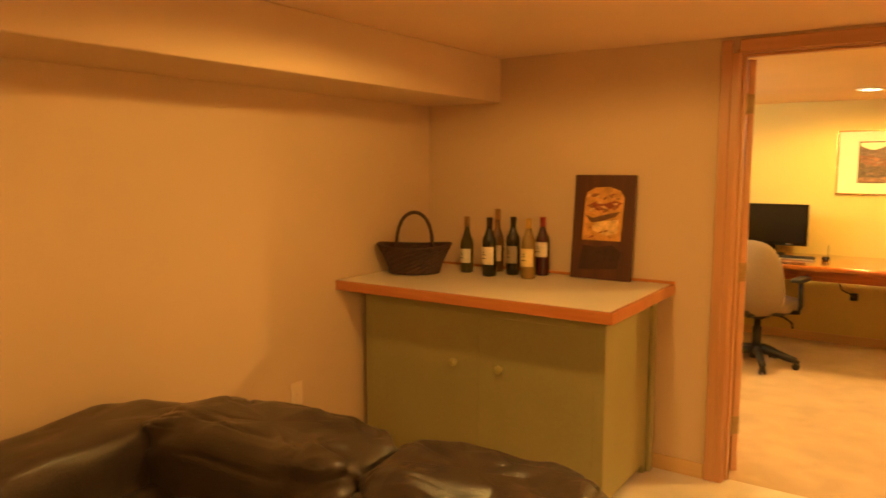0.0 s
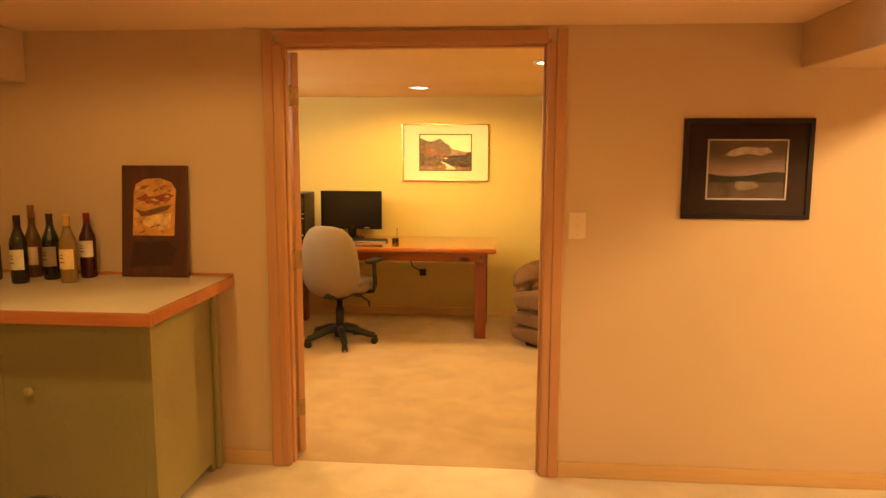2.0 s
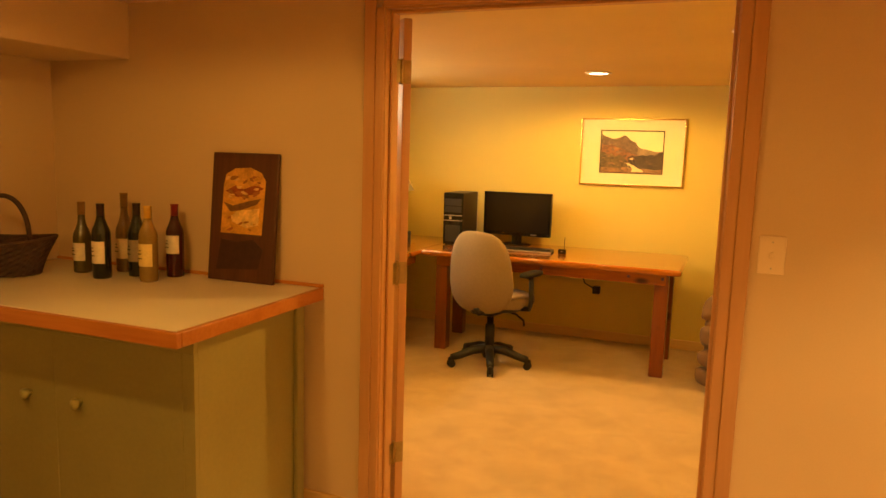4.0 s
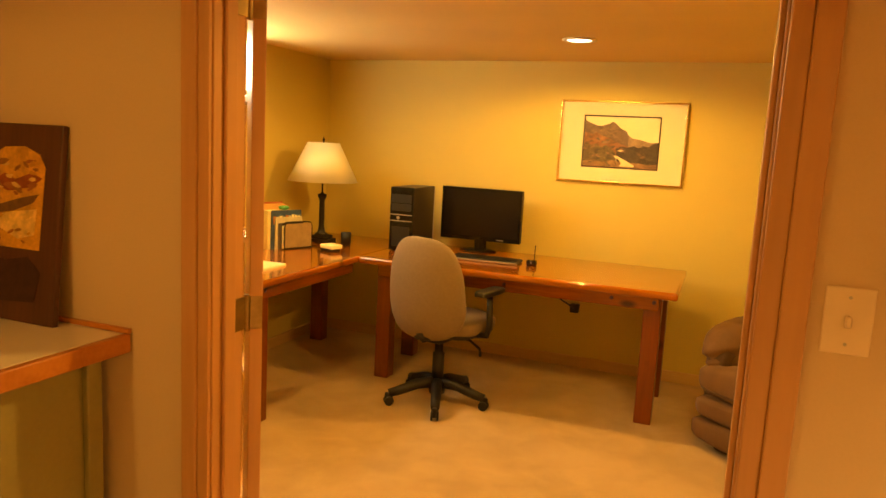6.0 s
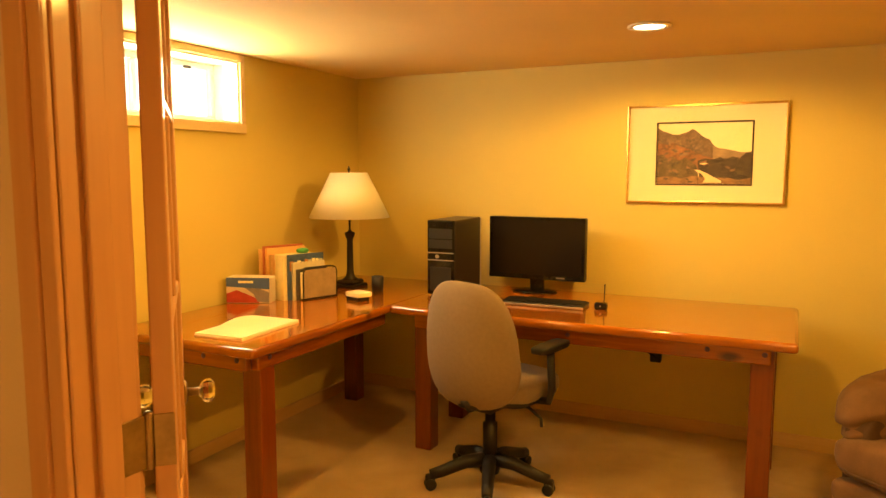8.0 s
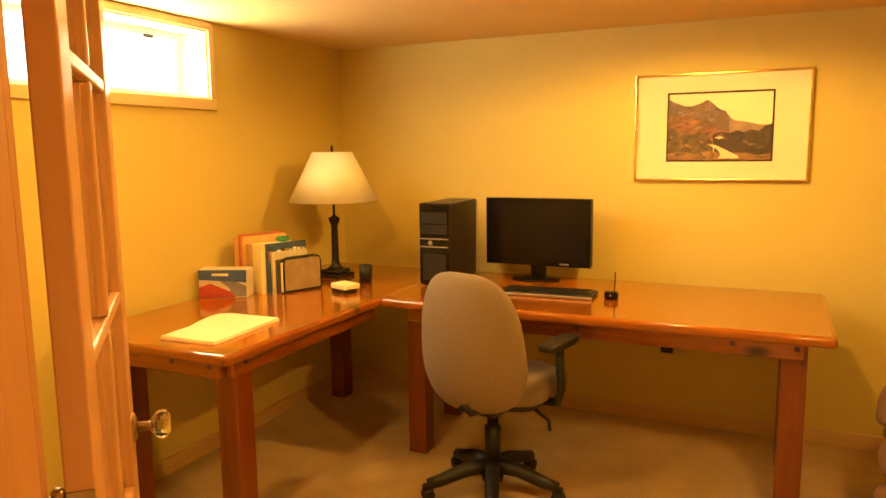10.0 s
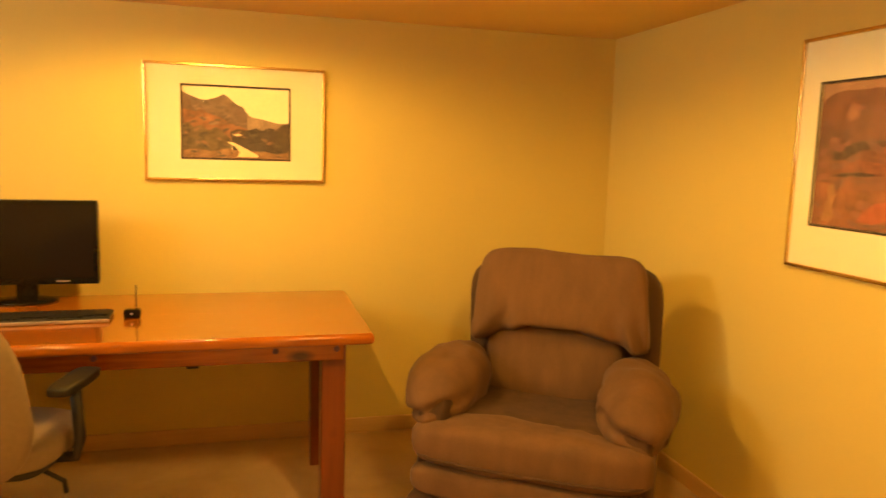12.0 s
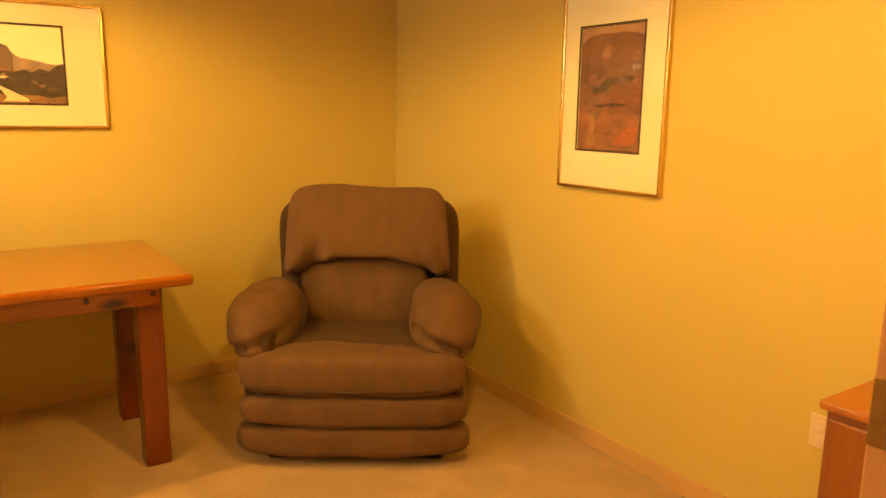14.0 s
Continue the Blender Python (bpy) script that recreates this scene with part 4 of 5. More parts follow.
dabs(e, (x0 + 0.006, x1 - 0.006, z0 + 0.006, z0 + 0.42), 10, (("brick", (0.174, 0.057, 0.025)), ("umber", (0.124, 0.048, 0.025)), ("wine", (0.149, 0.050, 0.025))), -0.0101, 9, 0.022)
part("print_sand", sheet(on_print((0.14, 0.03), (0.16, 0.12), (0.2, 0.2), (0.18, 0.28), (0.26, 0.3), (0.3, 0.22), (0.26, 0.14), (0.3, 0.06), (0.24, 0.03)), -0.0107, 0.0004), flat_mat("pale_sand", (0.260, 0.118, 0.043), 0.8, 0.3, 24), e)
part("print_scree", sheet(on_print((0.6, 0.05), (0.66, 0.12), (0.8, 0.18), (0.95, 0.2), (0.96, 0.08), (0.8, 0.04)), -0.0107, 0.0004), flat_mat("red_scree", (0.260, 0.062, 0.025), 0.8, 0.3, 24), e)
part("print_boulder", sheet(on_print((0.34, 0.76), (0.4, 0.86), (0.5, 0.84), (0.49, 0.75), (0.4, 0.73)), -0.0082, 0.0004), flat_mat("pale_boulder", (0.211, 0.087, 0.040), 0.8, 0.3, 24), e)
part("print_signature", block(0.1, -0.0128, -0.245, 0.145, -0.0121, -0.24), "black_mat", e)

# black framed cloud print in the bar room
e = framed("cloud_print", pose(2.2045, 0, 1.484), 0.56, 0.448, "black-framed photograph of clouds over water", "black_frame", "black_mat", -0.168, 0.168, -0.13, 0.125, fw=0.022, line="grey_line")
x0, x1, z0, z1 = -0.166, 0.166, -0.128, 0.123
part("print_sky", block(x0, -0.0068, z0, x1, -0.0062, z1), flat_mat("dusk_sky", (0.13, 0.078, 0.066), 0.8, 0.35, 7), e)
for k in range(6):
    za, zb = 0.06 - 0.018 * k, 0.078 - 0.018 * k
    c = 0.12 + 0.04 * k
    part("print_sky_band", sheet([(x0, za), (x1, za), (x1, zb), (x0, zb)], -0.0071, 0.0005), flat_mat("dusk_band_%s" % "abcdef"[k], (c, c * 0.63, c * 0.54), 0.8, 0.12, 9), e)
part("print_cloud", sheet([(-0.1, 0.062), (-0.06, 0.088), (-0.01, 0.1), (0.04, 0.094), (0.085, 0.096), (0.11, 0.075), (0.06, 0.06), (0.0, 0.068), (-0.06, 0.055)], -0.0078, 0.0006), flat_mat("lit_cloud", (0.46, 0.34, 0.28), 0.8, 0.3, 22), e)
part("print_hills", sheet([(x0, -0.02), (-0.12, -0.03), (-0.06, -0.035), (0.0, -0.03), (0.06, -0.02), (0.12, -0.012), (x1, -0.015), (x1, -0.06), (x0, -0.06)], -0.0084, 0.0006), flat_mat("dark_hills", (0.03, 0.02, 0.015), 0.8, 0.3, 20), e)
part("print_water", sheet([(x0, -0.06), (x1, -0.06), (x1, z0), (x0, z0)], -0.0084, 0.0006), flat_mat("dark_water", (0.1, 0.06, 0.04), 0.8, 0.5, 14), e)
part("print_glint", sheet([(-0.045, -0.055), (0.035, -0.055), (0.055, -0.075), (0.03, -0.09), (-0.03, -0.095), (-0.05, -0.078)], -0.009, 0.0005), flat_mat("water_glint", (0.24, 0.165, 0.115), 0.8, 0.3, 24), e)


# ---- sofa ----
def sofa():
    e = thing("sofa", pose(-0.484, -1.87, 0, 0, 0, 4), "worn black leather sofa with two slumped back cushions", "sofa")
    hw = 0.98
    part("base", block(-hw, -0.9, 0.06, 0.84, 0.02, 0.3, 0.03, 3), "leather", e, smooth=True)
    part("back_frame", puff((-0.07, 0.0, 0.37), (0.91, 0.12, 0.27), 0.25, 0.01, 4), "leather", e, smooth=True)
    for i, s in enumerate((-1, 1)):
        part("arm", puff((-0.96 if s < 0 else 0.8, -0.38, 0.4), (0.17, 0.47, 0.29), 0.42 if s < 0 else 0.55, 0.025, 4, 64, 40, seed=1 + i), "leather", e, smooth=True)
    for i, (x, w) in enumerate(((-0.42, 0.45), (0.33, 0.35))):
        part("seat_cushion", puff((x, -0.48, 0.38), (w, 0.4, 0.11), 0.4, 0.02, 5, seed=i), "leather", e, smooth=True)
        c = puff((0, 0, 0), (w, 0.19, 0.25), 0.34, 0.026, 4.0, 120, 70, seed=3 + i * 2.3)
        for v in c.verts:
            # the filling slumps and folds gather towards the seams
            u = v.co.x / w
            k = max(0.0, abs(u) - 0.5) * 2
            g = math.sin(v.co.z * 55 + v.co.y * 30 + 3 * math.sin(u * 4 + i))
            v.co.y -= 0.024 * g * k
            v.co.z -= 0.012 * k * k - 0.01 * g * k
            # sharp creases in the worn leather
            n = noise.noise(Vector((v.co.x * 6 + 9 * i, v.co.y * 11, v.co.z * 13)))
            f = 0.011 * max(0.0, 0.13 - abs(n)) / 0.13
            v.co *= 1 - f / max(0.1, v.co.length)
            if v.co.z > 0.05:
                v.co.z += 0.01 * math.sin(u * 7 + i) * math.sin(v.co.y * 16 + 1)
        part("back_cushion", c, "leather", e, "wrinkled leather back cushion", True, m=Matrix.Translation((x, -0.07, 0.468)))
    for x in (-0.86, 0.74):
        for y in (-0.82, -0.06):
            part("foot", lathe([(0.022, 0.0), (0.03, 0.07)], 12, x, y), "plastic", e)
    return e


sofa()


# ---- desk ----
DT = 0.784


def l_desk():
    e = thing("corner_desk", pose(0, 0, 0), "L-shaped varnished pine corner desk with square legs", "desk")
    T = 0.042
    # boards of the wing along the back wall
    yb = [2.42, 2.62, 2.84, 3.06, 3.27]
    xl, xr = -0.8, 1.07
    for i, (a, b) in enumerate(zip(yb, yb[1:])):
        part("top_board", block(xl + 0.0015, a + 0.0002 + (0.0165 if i == 0 else 0), DT - T, xr - 0.0165, b - 0.0002, DT, 0.0007, 1), "desk_x", e)
    yl, xw = 1.4, -1.6
    xb = [xw, -1.4, -1.2, -1.0, -0.8]
    for i, (a, b) in enumerate(zip(xb, xb[1:])):
        part("top_board", block(a + 0.0002, yl + 0.0165, DT - T, b - 0.0002 - (0.0165 if i == 3 else 0), 3.27, DT, 0.0007, 1), "desk_y", e)
    # rounded nosing round the open edges
    N = 0.0325
    part("edge_strip", block(xl + 0.001, yb[0], DT - T + 0.0004, xr, yb[0] + N - 0.0008, DT - 0.0003, 0.0155, 5), "desk_x", e, smooth=True)
    part("edge_strip", block(xr - N + 0.0008, yb[0] + 0.012, DT - T + 0.0006, xr, 3.27, DT - 0.0004, 0.0155, 5), "desk_y", e, smooth=True)
    part("edge_strip", block(xl - N + 0.0008, yl, DT - T + 0.0004, xl, 3.27, DT - 0.0003, 0.0155, 5), "desk_y", e, smooth=True)
    part("edge_strip", block(xw, yl, DT - T + 0.0006, xl - 0.012, yl + N - 0.0008, DT - 0.0004, 0.0155, 5), "desk_x", e, smooth=True)
    # aprons under the top
    A0, A1 = DT - T - 0.085, DT - T
    part("apron", block(-0.72, 2.535, A0, xr - 0.1, 2.57, A1, 0.004, 1), "desk_x", e)
    part("apron", block(-0.72, 3.17, A0, xr - 0.1, 3.205, A1, 0.004, 1), "desk_x", e)
    part("apron", block(xr - 0.14, 2.57, A0, xr - 0.105, 3.17, A1, 0.004, 1), "desk_y", e)
    part("apron", block(-0.925, 1.53, A0, -0.89, 2.535, A1, 0.004, 1), "desk_y", e)
    part("apron", block(-1.53, 1.495, A0, -0.925, 1.53, A1, 0.004, 1), "desk_x", e)
    part("apron", block(-1.565, 1.53, A0, -1.53, 3.17, A1, 0.004, 1), "desk_y", e)
    # legs, with shade painted in by the darker pine
    L = 0.094
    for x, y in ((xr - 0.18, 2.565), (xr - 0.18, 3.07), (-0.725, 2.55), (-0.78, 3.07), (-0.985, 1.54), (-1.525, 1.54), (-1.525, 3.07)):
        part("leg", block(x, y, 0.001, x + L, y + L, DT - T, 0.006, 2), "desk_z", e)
    for x, y, f in ((0.945, 2.535, 0), (0.718, 2.535, 0), (0.1, 2.535, 0), (-0.89, 1.6, 1), (-0.97, 1.495, 0), (-1.15, 1.495, 0)):
        # dark raised discs standing in for knots in the apron wood
        m = Matrix.Translation((x, y, DT - T - 0.04)) @ (pose(0, 0, 0, 90) if not f else pose(0, 0, 0, 0, 90))
        part("plug", lathe([(0.011, 0.0), (0.011, 0.0025), (0.008, 0.004)], 14), "plaque", e, m=m)
    return e


l_desk()


# ---- things on the desk ----
def computer_tower():
    e = thing("computer_tower", pose(-0.692, 2.79, DT, 0, 0, 2), "black desktop computer tower with a silver band", "computer")
    part("case", block(-0.08, 0.012, 0.006, 0.08, 0.39, 0.415, 0.005, 2), "tower_side", e)
    part("front_panel", block(-0.08, 0.0, 0.006, 0.08, 0.012, 0.415, 0.006, 2), "gloss_black", e)
    for z in (0.195, 0.235):
        part("band", block(-0.077, -0.003, z, 0.077, 0.002, z + 0.006, 0.001, 1), "silver", e, "silver trim strip")
    part("emblem", lathe([(0.011, 0.0), (0.011, 0.003)], 16), "silver", e, m=Matrix.Translation((-0.02, 0.0, 0.218)) @ pose(0, 0, 0, 90))
    part("drive_door", block(-0.07, -0.002, 0.315, 0.07, 0.002, 0.37, 0.002, 1), "plastic", e)
    part("drive_door", block(-0.07, -0.002, 0.262, 0.07, 0.002, 0.31, 0.002, 1), "plastic", e)
    part("port_flap", block(-0.062, -0.002, 0.03, 0.062, 0.002, 0.16, 0.003, 1), "plastic", e)
    part("power_button", lathe([(0.008, 0.0), (0.008, 0.003)], 14), "silver", e, m=Matrix.Translation((0.06, -0.002, 0.05)) @ pose(0, 0, 0, 90))
    part("rear_panel", block(-0.08, 0.39, 0.006, 0.084, 0.396, 0.413, 0.002, 1), "silver", e)
    for x in (-0.06, 0.06):
        for y in (0.04, 0.36):
            part("foot", lathe([(0.012, 0.0), (0.012, 0.007)], 10, x, y), "plastic", e)


computer_tower()


def monitor():
    e = thing("monitor", pose(-0.279, 3.18, DT), "black widescreen computer monitor, switched off", "monitor")
    w, z0, z1 = 0.566, 0.069, 0.422
    part("shell", block(-w / 2, 0.006, z0, w / 2, 0.045, z1, 0.008, 2), "plastic", e)
    bm = bmesh.new()
    b = 0.018
    box(bm, -w / 2, -0.006, z0, w / 2, 0.006, z0 + 0.028), box(bm, -w / 2, -0.006, z1 - b, w / 2, 0.006, z1)
    box(bm, -w / 2, -0.006, z0 + 0.028, -w / 2 + b, 0.006, z1 - b), box(bm, w / 2 - b, -0.006, z0 + 0.028, w / 2, 0.006, z1 - b)
    part("bezel", bm, "gloss_black", e)
    part("screen", block(-w / 2 + b, -0.001, z0 + 0.028, w / 2 - b, 0.004, z1 - b), "screen", e)
    part("badge", block(0.12, -0.008, z0 + 0.01, 0.17, -0.0061, z0 + 0.017), "silver", e)
    part("neck", block(-0.04, 0.01, 0.012, 0.04, 0.04, z0 + 0.02, 0.006, 2), "gloss_black", e)
    part("foot", lathe([(0.115, 0.0), (0.118, 0.006), (0.1, 0.012), (0.03, 0.016)], 36), "gloss_black", e, smooth=True, m=Matrix.Translation((0, -0.02, 0)) @ Matrix.Diagonal((1.1, 0.75, 1, 1)))


monitor()


def keyboard():
    e = thing("keyboard", pose(-0.1, 2.8, DT, 0, 0, 3), "black keyboard with a silver front edge", "keyboard")
    part("tray", block(-0.215, -0.075, 0.002, 0.215, 0.075, 0.018, 0.005, 2), "plastic", e)
    part("front_strip", block(-0.215, -0.084, 0.001, 0.215, -0.076, 0.014, 0.003, 1), "silver", e)
    bm = bmesh.new()
    for r in range(6):
        n = 17 if r else 10
        for c in range(n):
            x = -0.205 + c * 0.0242 + (0.09 if (r == 0 and c > 4) else 0)
            y = -0.062 + r * 0.0205
            box(bm, x, y, 0.0182, x + 0.021, y + 0.0175, 0.024)
    tagged(part("keys", bm, "plastic", e), kind="stuff")


keyboard()
e = thing("wireless_receiver", pose(0.19, 2.8, DT), "small black desktop receiver with a thin upright antenna", "receiver")
part("body", block(-0.03, -0.02, 0.0, 0.03, 0.02, 0.036, 0.008, 2), "gloss_black", e)
part("status_light", lathe([(0.004, 0), (0.004, 0.002)], 14), "silver", e, m=Matrix.Translation((0, -0.02, 0.02)) @ pose(0, 0, 0, 90))
part("antenna", tube([(0.012, 0.008, 0.034), (0.013, 0.01, 0.08), (0.014, 0.012, 0.125)], 0.0028, 8), "plastic", e, smooth=True)


def table_lamp():
    e = thing("table_lamp", pose(-1.315, 2.845, DT), "dark bronze table lamp with a cream cone shade, unlit", "lamp")
    part("base", block(-0.075, -0.075, 0.0, 0.075, 0.075, 0.02, 0.006, 2), "bronze", e)
    part("plinth", block(-0.06, -0.06, 0.02, 0.06, 0.06, 0.045, 0.012, 3), "bronze", e)
    part("column", lathe([(0.05, 0.045), (0.03, 0.06), (0.024, 0.075), (0.02, 0.1), (0.0175, 0.28), (0.024, 0.295), (0.03, 0.31), (0.03, 0.322), (0.012, 0.33), (0.006, 0.34), (0.006, 0.69)], 24), "bronze", e, smooth=True)
    bm = bmesh.new()
    seg = 48
    ring = []
    for r, z in ((0.236, 0.412), (0.108, 0.672), (0.105, 0.67), (0.232, 0.413)):
        ring.append([bm.verts.new((r * math.cos(2 * math.pi * i / seg), r * math.sin(2 * math.pi * i / seg), z)) for i in range(seg)])
    ring.append(ring[0])
    for a, b in zip(ring, ring[1:]):
        for i in range(seg):
            j = (i + 1) % seg
            bm.faces.new((a[i], a[j], b[j], b[i]))
    part("shade", bm, "shade", e, "cream fabric cone shade", True)
    for a in (0, 120, 240):
        c, s = math.cos(radians(a)), math.sin(radians(a))
        part("spider_arm", tube([(0, 0, 0.66), (0.101 * c, 0.101 * s, 0.662)], 0.0025, 6), "bronze", e)
    part("finial", lathe([(0.004, 0.68), (0.009, 0.69), (0.005, 0.7), (0.003, 0.71)], 12), "bronze", e, smooth=True)


table_lamp()


def book(x, y, w, d, h, color, cname, lean=0.0, text="", rz=-28):
    """Upright book with its spine to local -y."""
    e = thing("book", pose(x, y, DT, 0, lean, rz), text, "book", "books and folders on the desk")
    mm = flat_mat("cover_" + cname, color, 0.55, 0.1, 14)
    t = 0.003
    part("front_cover", block(-w / 2, 0, 0, -w / 2 + t, d, h, 0.001, 1), mm, e)
    part("back_cover", block(w / 2 - t, 0, 0, w / 2, d, h, 0.001, 1), mm, e)
    part("spine", block(-w / 2 + t, 0, 0, w / 2 - t, t, h), mm, e)
    part("pages", block(-w / 2 + t, t, 0.004, w / 2 - t, d - 0.005, h - 0.005), "paper", e)
    return e


RZ = -20.0
CR, SR = math.cos(radians(RZ)), math.sin(radians(RZ))


def shelf_pose(p, s, z=DT, rx=0.0, ry=0.0):
    """p runs across the row of books, s along their covers."""
    return pose(0.043 + p * CR - s * SR, -0.019 + p * SR + s * CR, z, rx, ry, RZ)


BOOKS = [
    (-2.292, 1.655, 0.03, 0.24, 0.262, (0.74, 0.45, 0.2), "peach", "peach cardboard folder standing upright"),
    (-2.266, 1.66, 0.014, 0.245, 0.28, (0.5, 0.13, 0.07), "red", "thin red-edged folder standing upright"),
    (-2.242, 1.665, 0.022, 0.24, 0.27, (0.74, 0.42, 0.16), "orange", "orange-tan folder standing upright"),
    (-2.214, 1.675, 0.026, 0.23, 0.236, (0.55, 0.32, 0.13), "buff", "brown paper folder standing upright"),
    (-2.156, 1.69, 0.083, 0.215, 0.24, (0.85, 0.72, 0.38), "cream", "thick cream paper pad standing upright"),
    (-2.092, 1.73, 0.014, 0.2, 0.2, (0.62, 0.56, 0.42), "white", "pale paperback standing upright"),
    (-2.078, 1.745, 0.008, 0.19, 0.165, (0.08, 0.07, 0.07), "dark", "thin dark notebook standing upright"),
]
for p, s, w, dp, hh, col, cn, txt in BOOKS:
    x, y, _ = shelf_pose(p, s).to_translation()
    book(x, y, w, dp, hh, col, cn, 0, txt, RZ)
# magazine standing in the row, its cover printed
e = thing("magazine", shelf_pose(-2.107, 1.71), "blue and white printed magazine standing among the books", "magazine", "books and folders on the desk")
part("cover", block(-0.005, 0, 0, 0.005, 0.225, 0.242, 0.001, 1), flat_mat("magazine_blue", (0.05, 0.09, 0.19), 0.4, 0.3, 24), e)
rnd = random.Random(17)
for i in range(9):
    y0 = 0.012 + 0.023 * i
    zt = 0.205 + rnd.uniform(-0.008, 0.01)
    col = rnd.choice(("paper", "magazine_orange", "magazine_pale"))
    mm = "paper" if col == "paper" else flat_mat(col, (0.5, 0.2, 0.06) if col.endswith("orange") else (0.5, 0.5, 0.44), 0.4, 0.15, 30)
    part("cover_patch", block(0.0052, y0, zt - 0.05, 0.006, y0 + 0.018 + rnd.uniform(0, 0.004), zt), mm, e)
e = thing("desk_organizer", shelf_pose(-2.046, 1.765), "black wire desk organizer with a pale front sheet", "organizer")
part("tray", block(-0.028, 0.0, 0.0, 0.0, 0.222, 0.008, 0.002, 1), "plastic", e)
for x in (-0.025, -0.003):
    part("frame", tube([(x, 0.004, 0.006), (x, 0.004, 0.14), (x, 0.012, 0.162), (x, 0.03, 0.17), (x, 0.192, 0.17), (x, 0.21, 0.162), (x, 0.218, 0.14), (x, 0.218, 0.006)], 0.0035, 8), "plastic", e, smooth=True)
part("pale_sheet", block(-0.006, 0.009, 0.01, -0.001, 0.213, 0.162, 0.002, 1), flat_mat("grey_sheet", (0.34, 0.24, 0.14), 0.6, 0.15), e)
part("white_binder", block(-0.021, -0.004, 0.008, -0.008, 0.2, 0.15, 0.002, 1), "paper", e)
e = thing("jar_lid", shelf_pose(-2.13, 1.82, DT + 0.2425), "small bright green lid lying on the books", "lid")
part("cap", puff((0, 0, 0.014), (0.03, 0.03, 0.0135), 0.7), flat_mat("green_lid", (0.06, 0.32, 0.1), 0.5), e, smooth=True)

e = thing("tissue_box", pose(-1.505, 2.2, DT, 0, 0, 22), "blue, white and red printed cardboard box", "box")
part("carton", block(-0.115, -0.05, 0.0, 0.115, 0.05, 0.135, 0.003, 1), flat_mat("carton_white", (0.66, 0.58, 0.48), 0.5, 0.08), e)
part("blue_print", sheet([(-0.114, 0.088), (0.114, 0.075), (0.114, 0.134), (-0.114, 0.134)], -0.0515, 0.0012), flat_mat("carton_blue", (0.05, 0.1, 0.3), 0.5, 0.1), e)
part("red_print", sheet([(-0.114, 0.004), (0.06, 0.004), (0.04, 0.03), (-0.01, 0.05), (-0.06, 0.07), (-0.114, 0.05)], -0.0515, 0.0012), flat_mat("carton_red", (0.42, 0.05, 0.05), 0.5, 0.2), e)
part("grey_print", sheet([(0.05, 0.01), (0.11, 0.01), (0.112, 0.06), (0.06, 0.08), (-0.02, 0.085), (0.03, 0.05)], -0.0515, 0.0012), flat_mat("carton_grey", (0.22, 0.2, 0.24), 0.5, 0.2), e)
part("print_bar", block(-0.05, -0.0525, 0.106, 0.03, -0.0517, 0.118), "paper", e)

e = thing("paper_stack", pose(-1.07, 1.686, DT, 0, 0, 3), "stack of cream and peach papers", "papers")
part("lower_sheaf", block(-0.125, -0.2, 0.0, 0.125, 0.195, 0.007, 0.001, 1), "paper2", e)
part("upper_sheaf", block(-0.128, -0.192, 0.0072, 0.118, 0.2, 0.013, 0.001, 1), "paper", e)
bm = bmesh.new()
curl = [[bm.verts.new((-0.127 + 0.13 * j, -0.03 + 0.225 * i / 8, 0.0145 + 0.012 * math.sin(math.pi * i / 8) * (1 - 0.85 * j))) for i in range(9)] for j in range(2)]
low = [[bm.verts.new((v.co.x, v.co.y, v.co.z - 0.002)) for v in row] for row in curl]
for i in range(8):
    bm.faces.new((curl[0][i], curl[0][i + 1], curl[1][i + 1], curl[1][i]))
    bm.faces.new((low[0][i + 1], low[0][i], low[1][i], low[1][i + 1]))
part("curled_sheet", bm, "paper", e, smooth=True)

e = thing("note_dispenser", pose(-1.033, 2.49, DT, 0, 0, -20), "cream note dispenser with a dark base", "stationery")
part("base", block(-0.05, -0.04, 0.0, 0.05, 0.04, 0.02, 0.004, 1), "plastic", e)
part("note_block", block(-0.055, -0.042, 0.02, 0.06, 0.05, 0.045, 0.004, 1), "paper", e)
e = thing("pen_cup", pose(-1.075, 2.76, DT), "small dark plastic pen cup", "cup")
part("cup", lathe([(0.032, 0.0), (0.034, 0.09), (0.03, 0.09), (0.028, 0.01)], 20), "plastic", e, smooth=True)

e = thing("power_strip", pose(0.36, OY1 - 0.03, 0.42), "dark plug and cable hanging under the desk", "plug")
part("plug", block(-0.03, -0.02, -0.03, 0.03, 0.028, 0.03, 0.006, 2), "plastic", e)
part("cable", tube([(0.0, -0.02, 0.0), (-0.03, -0.05, 0.03), (-0.09, -0.05, 0.06), (-0.12, -0.03, 0.13), (-0.13, 0.0, 0.2)], 0.006, 8), "plastic", e, smooth=True)


